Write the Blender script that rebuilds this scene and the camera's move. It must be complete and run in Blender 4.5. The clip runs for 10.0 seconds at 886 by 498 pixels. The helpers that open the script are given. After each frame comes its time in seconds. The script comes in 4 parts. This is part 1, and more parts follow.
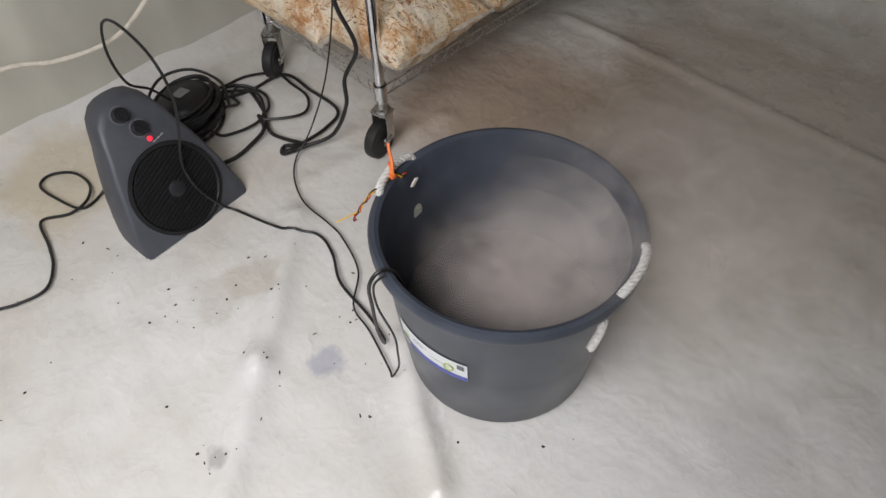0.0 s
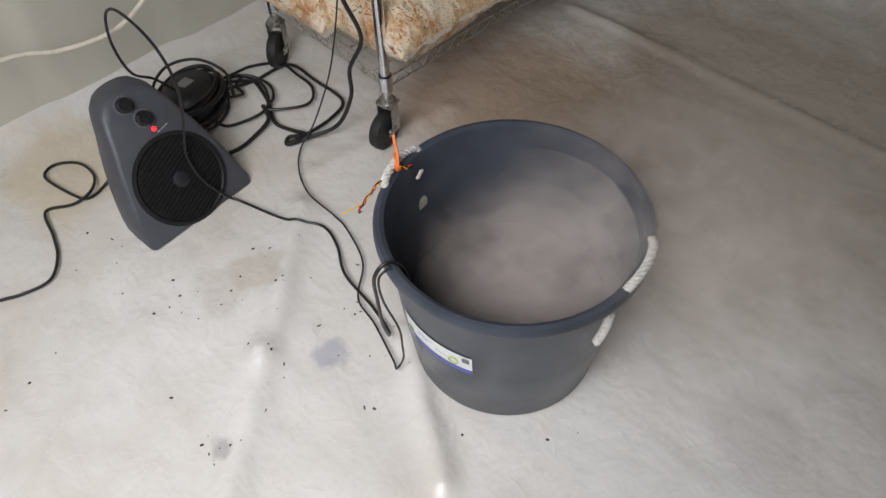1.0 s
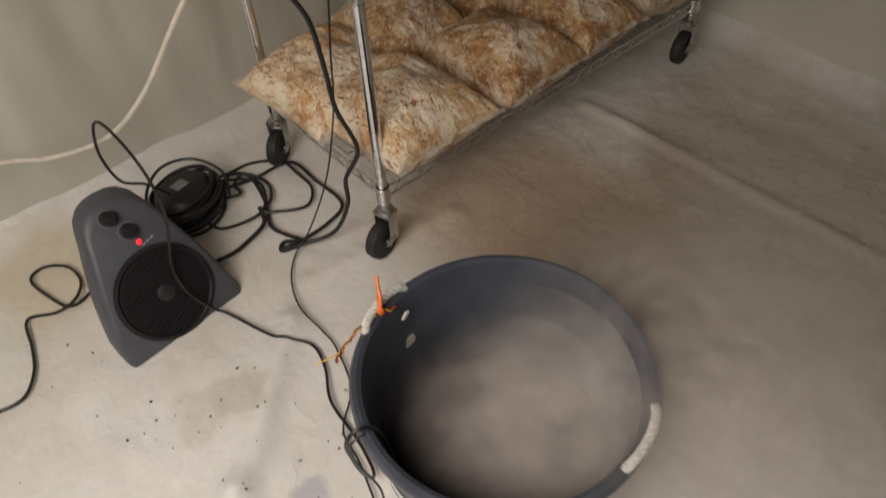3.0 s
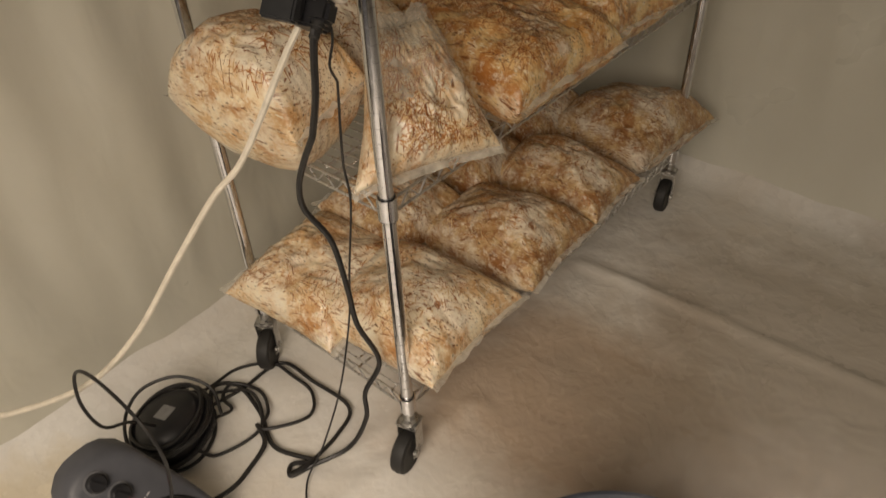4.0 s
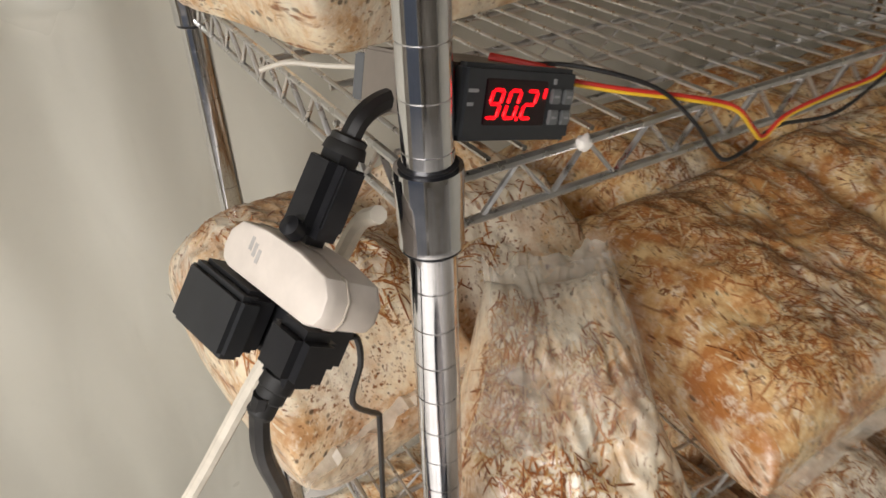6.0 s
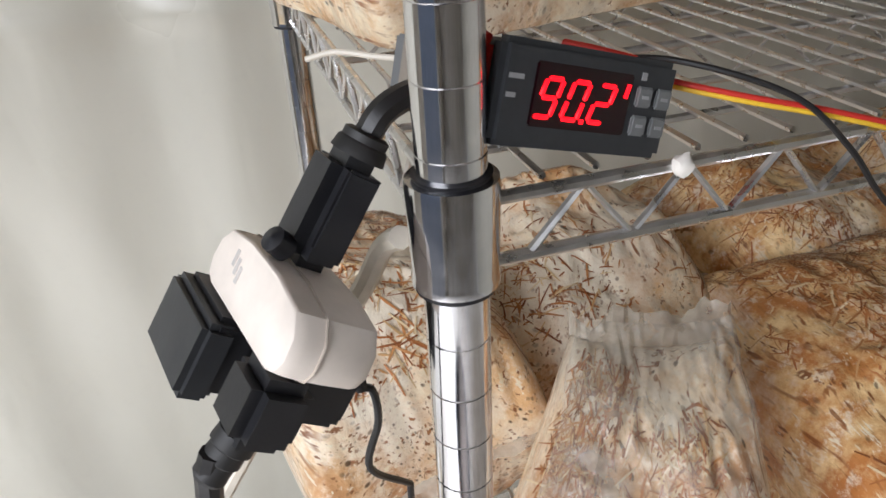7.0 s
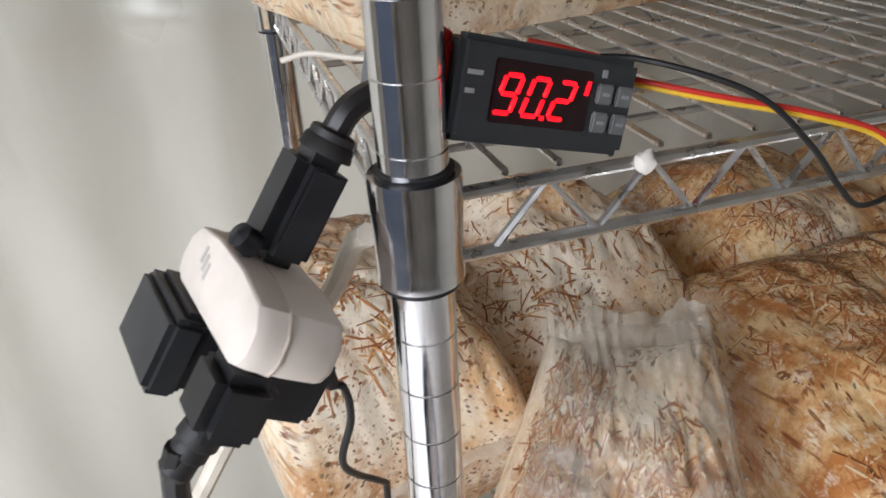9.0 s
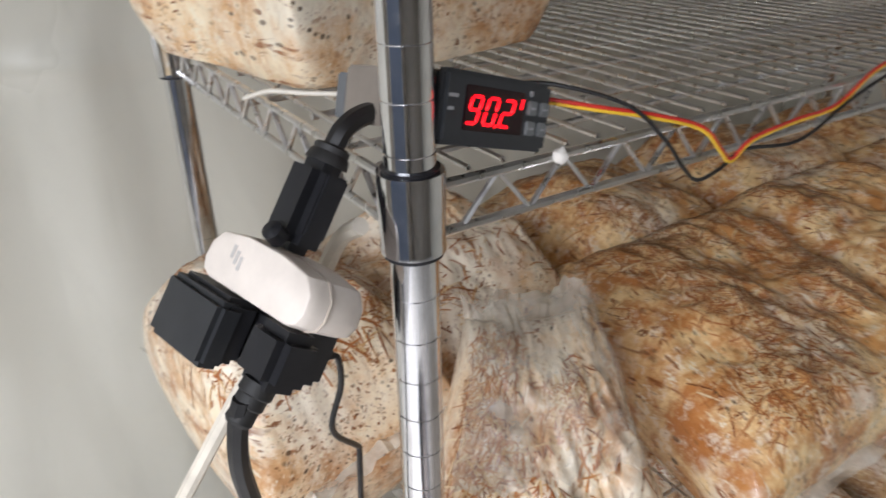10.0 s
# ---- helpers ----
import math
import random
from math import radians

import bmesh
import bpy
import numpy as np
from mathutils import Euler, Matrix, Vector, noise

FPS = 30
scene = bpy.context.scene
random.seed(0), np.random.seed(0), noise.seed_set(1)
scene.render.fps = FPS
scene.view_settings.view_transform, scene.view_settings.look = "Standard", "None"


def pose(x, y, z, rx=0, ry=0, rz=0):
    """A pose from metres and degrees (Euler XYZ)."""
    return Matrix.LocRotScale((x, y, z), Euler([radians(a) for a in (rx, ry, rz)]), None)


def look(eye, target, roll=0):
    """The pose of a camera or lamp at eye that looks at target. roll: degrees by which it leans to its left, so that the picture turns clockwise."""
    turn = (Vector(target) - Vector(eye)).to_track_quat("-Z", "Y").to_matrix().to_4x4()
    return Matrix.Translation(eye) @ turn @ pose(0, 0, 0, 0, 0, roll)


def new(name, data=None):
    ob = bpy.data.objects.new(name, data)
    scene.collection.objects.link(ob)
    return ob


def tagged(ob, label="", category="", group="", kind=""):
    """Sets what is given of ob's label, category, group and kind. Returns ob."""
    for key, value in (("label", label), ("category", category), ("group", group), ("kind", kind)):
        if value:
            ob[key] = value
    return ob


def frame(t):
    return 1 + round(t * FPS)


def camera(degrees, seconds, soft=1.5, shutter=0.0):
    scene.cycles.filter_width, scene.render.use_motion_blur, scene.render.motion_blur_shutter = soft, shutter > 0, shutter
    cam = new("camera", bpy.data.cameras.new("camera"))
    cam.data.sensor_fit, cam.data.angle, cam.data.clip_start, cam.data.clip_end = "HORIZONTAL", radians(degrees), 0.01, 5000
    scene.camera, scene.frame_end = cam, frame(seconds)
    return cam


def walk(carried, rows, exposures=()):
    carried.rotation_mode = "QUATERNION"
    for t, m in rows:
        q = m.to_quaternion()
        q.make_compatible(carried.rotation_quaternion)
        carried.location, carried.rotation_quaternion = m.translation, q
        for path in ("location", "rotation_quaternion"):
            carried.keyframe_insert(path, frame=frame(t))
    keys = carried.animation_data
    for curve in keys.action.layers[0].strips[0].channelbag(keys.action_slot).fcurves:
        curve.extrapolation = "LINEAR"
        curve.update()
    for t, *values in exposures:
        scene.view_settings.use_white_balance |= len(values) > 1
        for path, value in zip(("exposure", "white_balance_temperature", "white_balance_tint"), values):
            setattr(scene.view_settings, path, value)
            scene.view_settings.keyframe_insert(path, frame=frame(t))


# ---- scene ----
cam = camera(63.0, 10.0, 1.5, 0.35)
PATH = [
    (0, (-0.832, -1.112, 1.27), (0.022, -0.177, -0.277), -2.0),
    (0.5, (-0.833, -1.107, 1.268), (0.018, -0.178, -0.285), -1.6),
    (1, (-0.83, -1.105, 1.268), (0.003, -0.178, -0.296), -2.1),
    (1.5, (-0.817, -1.094, 1.261), (0.005, -0.182, -0.317), -1.6),
    (2, (-0.76, -1.066, 1.254), (0.036, -0.145, -0.333), -1.8),
    (2.2, (-0.732, -1.059, 1.248), (0.05, -0.117, -0.333), -1.9),
    (3.3, (-0.647, -0.937, 1.315), (0.265, 0.137, -0.104), -2.7),
    (3.5, (-0.663, -0.838, 1.318), (0.343, 0.208, -0.058), -3.2),
    (4, (-0.639, -0.684, 1.351), (0.511, 0.341, 0.076), -2.6),
    (4.5, (-0.502, -0.631, 1.346), (0.552, 0.528, 0.104), -2.7),
    (5, (-0.339, -0.533, 1.328), (0.507, 0.851, 0.158), -2.6),
    (5.5, (-0.232, -0.39, 1.313), (0.651, 1.026, 0.211), -2.0),
    (6, (-0.144, -0.267, 1.243), (0.675, 1.188, 0.142), -2.0),
    (6.2, (-0.128, -0.245, 1.229), (0.633, 1.274, 0.174), -2.8),
    (7.3, (-0.052, -0.212, 1.187), (0.402, 1.468, 0.201), -3.0),
    (7.5, (-0.045, -0.206, 1.186), (0.418, 1.483, 0.22), -2.9),
    (8, (-0.041, -0.204, 1.187), (0.432, 1.481, 0.219), -3.4),
    (8.5, (-0.042, -0.21, 1.187), (0.436, 1.477, 0.225), -3.3),
    (9, (-0.059, -0.227, 1.19), (0.442, 1.442, 0.209), -3.0),
    (9.5, (-0.117, -0.263, 1.202), (0.5, 1.38, 0.243), -2.1),
    (10, (-0.159, -0.284, 1.211), (0.783, 1.233, 0.31), -1.3),
]
walk(cam, [(t, look(eye, target, roll)) for t, eye, target, roll in PATH],
     [(0.0, -0.36, 6100, 12), (2.2, -0.36, 6100, 12), (3.3, -0.62, 7500, 14), (3.6, -0.52, 7800, 14), (4.0, -0.25, 8100, 14), (4.5, 0.12, 7800, 14), (5.0, 0.25, 7400, 14), (5.5, 0.35, 7000, 13), (6.0, 0.5, 6500, 12), (6.3, 0.62, 6200, 12), (7.5, 0.8, 5800, 12), (10.0, 0.66, 5800, 12)])

# ---- world, sun, large lights ----
world = bpy.data.worlds.new("world")
scene.world = world
world.use_nodes = True
wn = world.node_tree.nodes
sky = wn.new("ShaderNodeTexSky")
sky.sky_type, sky.sun_disc = "NISHITA", False
sky.sun_elevation, sky.sun_rotation = radians(40), radians(250)
world.node_tree.links.new(sky.outputs[0], wn["Background"].inputs[0])
wn["Background"].inputs[1].default_value = 0.06


def area(name, eye, target, sx, sy, watts, color, spread=180):
    data = bpy.data.lights.new(name, "AREA")
    data.shape, data.size, data.size_y, data.energy, data.color = "RECTANGLE", sx, sy, watts, color
    data.spread = radians(spread)
    ob = new(name, data)
    ob.matrix_world = look(eye, target)
    return ob


# daylight through the west wall's doorway; added fill lamp before the south wall
area("doorway_daylight", (-1.42, -0.85, 1.5), (-0.9, -0.5, 0.5), 1.2, 1.0, 23, (1.0, 0.97, 0.93), 130)
area("south_fill", (-0.2, -2.42, 1.55), (0.1, 0.0, 0.9), 1.8, 0.9, 1.0, (0.93, 0.96, 1.0))


# ---- materials ----
class Nodes:
    """A small builder for node materials."""

    def __init__(self, name, color=(0.5, 0.5, 0.5), rough=0.5, metal=0.0, coat=0.0):
        self.mat = bpy.data.materials.new(name)
        self.mat.use_nodes = True
        self.tree = self.mat.node_tree
        self.bsdf = self.tree.nodes["Principled BSDF"]
        self.bsdf.inputs["Base Color"].default_value = (*color, 1)
        self.bsdf.inputs["Roughness"].default_value = rough
        self.bsdf.inputs["Metallic"].default_value = metal
        self.bsdf.inputs["Coat Weight"].default_value = coat
        self.coord = None

    def node(self, kind, **sockets):
        n = self.tree.nodes.new(kind)
        for key, value in sockets.items():
            n.inputs[key.replace("_", " ")].default_value = value
        return n

    def link(self, a, b):
        self.tree.links.new(a, b)

    def where(self, scale=(1, 1, 1), turn=(0, 0, 0), world_space=False):
        if world_space:
            src = self.node("ShaderNodeNewGeometry").outputs["Position"]
        else:
            self.coord = self.coord or self.node("ShaderNodeTexCoord")
            src = self.coord.outputs["Object"]
        m = self.node("ShaderNodeMapping", Scale=scale, Rotation=turn)
        self.link(src, m.inputs[0])
        return m.outputs[0]

    def noise(self, scale, detail=4.0, rough=0.55, at=None, distort=0.0):
        n = self.node("ShaderNodeTexNoise", Scale=scale, Detail=detail, Roughness=rough, Distortion=distort)
        self.link(at or self.where(), n.inputs["Vector"])
        return n.outputs["Fac"]

    def voronoi(self, scale, at=None, feature="F1"):
        n = self.node("ShaderNodeTexVoronoi", Scale=scale)
        n.feature = feature
        self.link(at or self.where(), n.inputs["Vector"])
        return n.outputs["Distance"]

    def ramp(self, fac, *stops):
        n = self.node("ShaderNodeValToRGB")
        el = n.color_ramp.elements
        while len(el) < len(stops):
            el.new(0.5)
        for e, (p, c) in zip(el, stops):
            e.position = p
            e.color = (*c, 1) if isinstance(c, tuple) else (c, c, c, 1)
        self.link(fac, n.inputs[0])
        return n.outputs[0]

    def mix(self, fac, a, b, blend="MIX"):
        n = self.node("ShaderNodeMix")
        n.data_type, n.blend_type = "RGBA", blend
        for socket, value in ((n.inputs["Factor"], fac), (n.inputs[6], a), (n.inputs[7], b)):
            if hasattr(value, "is_linked"):
                self.link(value, socket)
            elif isinstance(value, tuple):
                socket.default_value = (*value, 1)
            else:
                socket.default_value = value
        return n.outputs[2]

    def math(self, op, a, b=0.0):
        n = self.node("ShaderNodeMath")
        n.operation = op
        for socket, value in zip(n.inputs, (a, b)):
            if hasattr(value, "is_linked"):
                self.link(value, socket)
            else:
                socket.default_value = value
        return n.outputs[0]

    def bump(self, height, strength=0.3, depth=0.002, coat=False):
        n = self.node("ShaderNodeBump", Strength=strength, Distance=depth)
        self.link(height, n.inputs["Height"])
        self.link(n.outputs[0], self.bsdf.inputs["Normal"])
        if coat:
            self.link(n.outputs[0], self.bsdf.inputs["Coat Normal"])

    def color(self, c):
        self.link(c, self.bsdf.inputs["Base Color"])

    def rough(self, c):
        self.link(c, self.bsdf.inputs["Roughness"])


def plain(name, color, rough=0.5, metal=0.0, coat=0.0, vary=0.12, scale=60.0, bump=0.08):
    m = Nodes(name, color, rough, metal, coat)
    f = m.noise(scale)
    lo, hi = tuple(c * (1 - vary) for c in color), tuple(min(1, c * (1 + vary)) for c in color)
    m.color(m.ramp(f, (0.3, lo), (0.7, hi)))
    m.rough(m.ramp(m.noise(scale * 0.35), (0.3, max(0.02, rough - 0.06)), (0.7, min(1, rough + 0.08))))
    if bump:
        m.bump(m.noise(scale * 6, 2), bump, 0.0006)
    return m.mat


def sheet_material(name, base, stain, spots=()):
    """Milky plastic sheeting: soft shine, long creases, cloudy dirt, and stains and painted shade at given places."""
    m = Nodes(name, base, 0.38)
    at = m.where(world_space=True)
    cloud = m.noise(2.3, 5, 0.6, at)
    fine = m.noise(26, 6, 0.65, at)
    c = m.mix(m.ramp(cloud, (0.42, 0.0), (0.72, 0.6)), base, stain)
    c = m.mix(m.ramp(fine, (0.5, 0.0), (0.78, 0.35)), c, tuple(v * 0.78 for v in base))
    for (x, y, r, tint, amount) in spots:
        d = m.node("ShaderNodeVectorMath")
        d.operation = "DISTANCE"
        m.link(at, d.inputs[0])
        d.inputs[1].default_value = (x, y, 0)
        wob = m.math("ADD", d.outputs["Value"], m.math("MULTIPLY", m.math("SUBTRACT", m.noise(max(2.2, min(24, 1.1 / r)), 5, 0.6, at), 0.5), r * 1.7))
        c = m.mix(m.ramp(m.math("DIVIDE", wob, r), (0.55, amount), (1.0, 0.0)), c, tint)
    m.color(c)
    m.rough(m.ramp(m.noise(6, 4, 0.6, at), (0.3, 0.16), (0.7, 0.36)))
    crease = m.noise(7, 3, 0.5, m.where((1, 0.4, 1), (0, 0, 0.6), True), 0.3)
    crumple = m.math("ABSOLUTE", m.math("SUBTRACT", m.noise(11, 3, 0.5, at, 0.4), 0.5))
    m.bump(m.math("ADD", m.math("SUBTRACT", crease, m.math("MULTIPLY", crumple, 0.7)), m.math("MULTIPLY", m.math("ABSOLUTE", m.math("SUBTRACT", m.noise(27, 3, 0.5, at, 0.6), 0.5)), -0.16)), 0.55, 0.016)
    return m.mat


def hanging_material(name, base, stain):
    """Milky plastic sheeting pulled smooth: satin shine in broad soft folds."""
    m = Nodes(name, base, 0.34)
    at = m.where(world_space=True)
    c = m.mix(m.ramp(m.noise(1.7, 4, 0.55, at), (0.4, 0.0), (0.75, 0.55)), base, stain)
    c = m.mix(m.ramp(m.noise(60, 5, 0.7, at), (0.55, 0.0), (0.8, 0.12)), c, tuple(v * 0.7 for v in base))
    m.color(c)
    m.rough(m.ramp(m.noise(4, 3, 0.5, at), (0.3, 0.27), (0.7, 0.4)))
    m.bsdf.inputs["Specular IOR Level"].default_value = 0.7
    drape = m.noise(5, 2, 0.45, m.where((1, 1, 0.35), (0, 0.5, 0), True), 0.4)
    pucker = m.noise(13, 2, 0.4, m.where((1, 1, 0.5), (0, 0.3, 0.2), True), 0.5)
    m.bump(m.math("ADD", drape, m.math("MULTIPLY", pucker, 0.25)), 0.5, 0.03)
    return m.mat


def straw_material(name, pale, mid, dark, white_amount):
    """Packed straw and wood fibre overgrown with white threads, behind clear film."""
    m = Nodes(name, mid, 0.5, 0.0, 0.55)
    warp = m.node("ShaderNodeTexNoise", Scale=9.0, Detail=1.0)
    m.link(m.where(), warp.inputs["Vector"])
    bent = m.node("ShaderNodeVectorMath")
    bent.operation = "MULTIPLY_ADD"
    m.link(warp.outputs["Color"], bent.inputs[0])
    bent.inputs[1].default_value = (0.07, 0.07, 0.07)
    m.link(m.where(), bent.inputs[2])
    patch = m.noise(9, 5, 0.65)
    c = m.mix(m.ramp(patch, (0.38, 0.0), (0.6, 1.0)), dark, mid)
    c = m.mix(m.ramp(m.noise(21, 6, 0.7), (0.44, 0.0), (0.6, 1.0)), c, pale)
    growth = m.noise(6.2, 7, 0.72, m.where((1, 1, 1), (0.4, 0.9, 0.2)))
    c = m.mix(m.ramp(growth, (0.5 - white_amount, 0.0), (0.64 - white_amount, 0.88)), c, (0.82, 0.74, 0.6))
    c = m.mix(m.ramp(m.noise(48, 6, 0.75, m.where((1, 1, 1), (1.1, 0.3, 0.8))), (0.53, 0.0), (0.62, 0.6)), c, (0.84, 0.76, 0.6))
    height = None
    for k, (turn, tint, cut, size, thin) in enumerate((((0.5, 0.3, 0.4), (0.24, 0.075, 0.016), 0.66, 95, 0.14), ((1.2, 2.1, 1.7), (0.3, 0.11, 0.026), 0.66, 120, 0.16),
                                                      ((2.6, 1.1, 0.9), (0.2, 0.065, 0.016), 0.67, 110, 0.15), ((2.2, 0.8, 2.9), (0.72, 0.57, 0.34), 0.67, 125, 0.16),
                                                      ((0.9, 2.6, 0.3), (0.26, 0.085, 0.02), 0.68, 70, 0.08),
                                                      ((1.5, 1.3, 2.2), (0.22, 0.08, 0.022), 0.63, 230, 0.14), ((0.1, 2.2, 1.2), (0.78, 0.68, 0.5), 0.64, 250, 0.16))):
        m2 = m.node("ShaderNodeMapping", Scale=(1, thin, 1), Rotation=turn)
        m.link(bent.outputs[0], m2.inputs[0])
        fib = m.noise(size, 2.5, 0.6, m2.outputs[0])
        tuft = m.ramp(m.noise(11 + 2 * k, 3, 0.6, m.where((1, 1, 1), turn)), (0.44, 0.05), (0.56, 0.95))
        c = m.mix(m.math("MULTIPLY", m.ramp(fib, (cut - 0.03, 0.0), (cut + 0.02, 1.0)), tuft), c, tint)
        height = fib if height is None else m.math("ADD", height, fib)
    for k, turn in enumerate(((0.3, 0.8, 1.9), (1.9, 0.2, 0.7))):
        m2 = m.node("ShaderNodeMapping", Scale=(1, 0.42, 1), Rotation=turn)
        m.link(bent.outputs[0], m2.inputs[0])
        fleck = m.ramp(m.voronoi(95 + 40 * k, m2.outputs[0]), (0.13, 1.0), (0.22, 0.0))
        tuft = m.ramp(m.noise(8 + 3 * k, 4, 0.65, m.where((1, 1, 1), turn)), (0.46, 0.0), (0.6, 0.9))
        c = m.mix(m.math("MULTIPLY", fleck, tuft), c, (0.07, 0.035, 0.014))
    m.color(c)
    wrinkle = m.noise(30, 5, 0.6, m.where((1, 0.7, 1), (0.9, 0.2, 1.3)), 0.5)
    m.rough(m.ramp(wrinkle, (0.35, 0.35), (0.65, 0.65)))
    m.bump(m.math("ADD", m.math("MULTIPLY", height, 0.03), m.math("ADD", wrinkle, m.math("MULTIPLY", m.noise(210, 4, 0.65), 0.14))), 0.5, 0.005)
    film = m.node("ShaderNodeBump", Strength=0.9, Distance=0.006)
    m.link(m.math("ADD", m.noise(38, 3, 0.5, m.where((1, 0.5, 1), (0.3, 1.2, 0.5)), 1.2), m.voronoi(17, None, "DISTANCE_TO_EDGE")), film.inputs["Height"])
    m.link(film.outputs[0], m.bsdf.inputs["Coat Normal"])
    m.bsdf.inputs["Coat Roughness"].default_value = 0.16
    return m.mat


def film_material(name, low=0.28, high=0.62):
    """Thin clear plastic film, a little milky."""
    m = Nodes(name, (0.75, 0.7, 0.6), 0.25)
    m.bsdf.inputs["Alpha"].default_value = 0.45
    m.link(m.ramp(m.noise(30, 5, 0.6), (0.35, low), (0.7, high)), m.bsdf.inputs["Alpha"])
    m.bump(m.noise(45, 4, 0.6, None, 1.5), 0.6, 0.004)
    return m.mat


def chrome_material(name, tint, rough):
    m = Nodes(name, tint, rough, 1.0)
    m.rough(m.ramp(m.noise(90, 4), (0.35, rough * 0.7), (0.75, rough * 1.9)))
    m.color(m.ramp(m.noise(35, 5, 0.7), (0.3, tuple(c * 0.82 for c in tint)), (0.65, tint)))
    return m.mat


# the two widest spots mix brown dirt with painted shade of the dim east
STAINS_AND_SHADE = ((-0.505, -0.385, 0.045, (0.42, 0.42, 0.47), 0.75), (-0.771, -0.408, 0.028, (0.3, 0.29, 0.28), 0.55),
         (-0.486, -0.109, 0.075, (0.55, 0.5, 0.42), 0.6), (-0.04, -1.09, 0.12, (0.45, 0.43, 0.42), 0.3),
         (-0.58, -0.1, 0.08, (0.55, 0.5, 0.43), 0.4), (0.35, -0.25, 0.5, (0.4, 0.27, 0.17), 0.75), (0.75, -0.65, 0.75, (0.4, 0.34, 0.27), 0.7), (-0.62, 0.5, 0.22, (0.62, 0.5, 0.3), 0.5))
M_FLOOR = sheet_material("floor_sheet", (0.76, 0.74, 0.7), (0.56, 0.48, 0.38), STAINS_AND_SHADE)
M_WALL = hanging_material("wall_sheet", (0.61, 0.59, 0.51), (0.5, 0.475, 0.385))
# unseen ceiling and walls: colours darkened to cut the light they bounce
M_CEIL = sheet_material("unseen_ceiling_dark", (0.42, 0.4, 0.37), (0.36, 0.34, 0.31))
M_UNSEEN_WALL = sheet_material("unseen_wall_dark", (0.34, 0.31, 0.27), (0.28, 0.25, 0.21))
M_CHROME = chrome_material("chrome", (0.8, 0.8, 0.82), 0.09)
M_WIRE = chrome_material("zinc_wire", (0.74, 0.73, 0.72), 0.3)
M_ZINC = chrome_material("zinc_plate", (0.55, 0.54, 0.52), 0.3)
M_RUBBER = plain("rubber", (0.018, 0.017, 0.016), 0.6)
M_CORD = plain("cord_black", (0.014, 0.013, 0.013), 0.42, scale=140)
M_CORD_WHITE = plain("cord_white", (0.66, 0.6, 0.5), 0.45, scale=50)
M_PLASTIC = plain("plastic_black", (0.012, 0.012, 0.014), 0.38, scale=90)
M_TUB = plain("tub_plastic", (0.052, 0.06, 0.078), 0.33, scale=14, vary=0.18)
M_HEATER = plain("heater_plastic", (0.07, 0.073, 0.085), 0.45, scale=30, vary=0.1)
M_GRILL = plain("grill_black", (0.01, 0.01, 0.011), 0.45)
M_CREAM = plain("cream_plastic", (0.76, 0.68, 0.6), 0.42, scale=70, vary=0.06)
M_FILM = film_material("bag_film")
M_LOOSE = film_material("loose_film", 0.06, 0.48)
straw = Nodes("loose_straw", (0.3, 0.12, 0.04), 0.5, 0.0, 0.4)
island = straw.node("ShaderNodeNewGeometry")
straw.color(straw.ramp(island.outputs["Random Per Island"], (0.0, (0.2, 0.065, 0.018)), (0.3, (0.38, 0.13, 0.034)), (0.6, (0.5, 0.23, 0.075)), (0.8, (0.62, 0.42, 0.2)), (1.0, (0.76, 0.62, 0.4))))
M_STRAW = straw.mat
M_BAG = [straw_material("straw_golden", (0.82, 0.59, 0.29), (0.66, 0.33, 0.1), (0.42, 0.155, 0.036), -0.015),
         straw_material("straw_pale", (0.84, 0.69, 0.47), (0.73, 0.47, 0.23), (0.5, 0.24, 0.09), 0.055),
         straw_material("straw_brown", (0.56, 0.37, 0.18), (0.42, 0.21, 0.075), (0.25, 0.095, 0.028), 0.03)]


# ---- mesh helpers ----
def mesh_of(name, bm, material, smooth=True):
    me = bpy.data.meshes.new(name)
    bm.to_mesh(me)
    bm.free()
    me.materials.append(material)
    if smooth:
        me.polygons.foreach_set("use_smooth", [True] * len(me.polygons))
        me.set_sharp_from_angle(angle=radians(38))
    return me


def part(name, bm, material, parent, label="", smooth=True):
    ob = new(name, mesh_of(name, bm, material, smooth))
    ob.parent = parent
    return tagged(ob, label)


def thing(name, m, label, category, group="", kind=""):
    ob = new(name)
    ob.empty_display_size = 0.05
    ob.matrix_world = m
    return tagged(ob, label, category, group, kind)


def tube(bm, pts, r, seg=8, close=False):
    """A round bar swept along points; r may be a list."""
    pts = [Vector(p) for p in pts]
    radii = r if isinstance(r, (list, tuple)) else [r] * len(pts)
    rings, side = [], None
    for i, p in enumerate(pts):
        ahead = (pts[min(i + 1, len(pts) - 1)] - pts[max(i - 1, 0)]).normalized()
        if side is None:
            side = ahead.cross(Vector((0.3, 0.5, 0.81)))
            if side.length < 0.1:
                side = ahead.cross(Vector((1, 0, 0)))
        side = (side - ahead * side.dot(ahead)).normalized()
        up = ahead.cross(side)
        rings.append([bm.verts.new(p + radii[i] * (math.cos(a) * side + math.sin(a) * up)) for a in (2 * math.pi * k / seg for k in range(seg))])
    for a, b in zip(rings, rings[1:]):
        for k in range(seg):
            bm.faces.new((a[k], a[(k + 1) % seg], b[(k + 1) % seg], b[k]))
    bm.faces.new(rings[0][::-1])
    bm.faces.new(rings[-1])


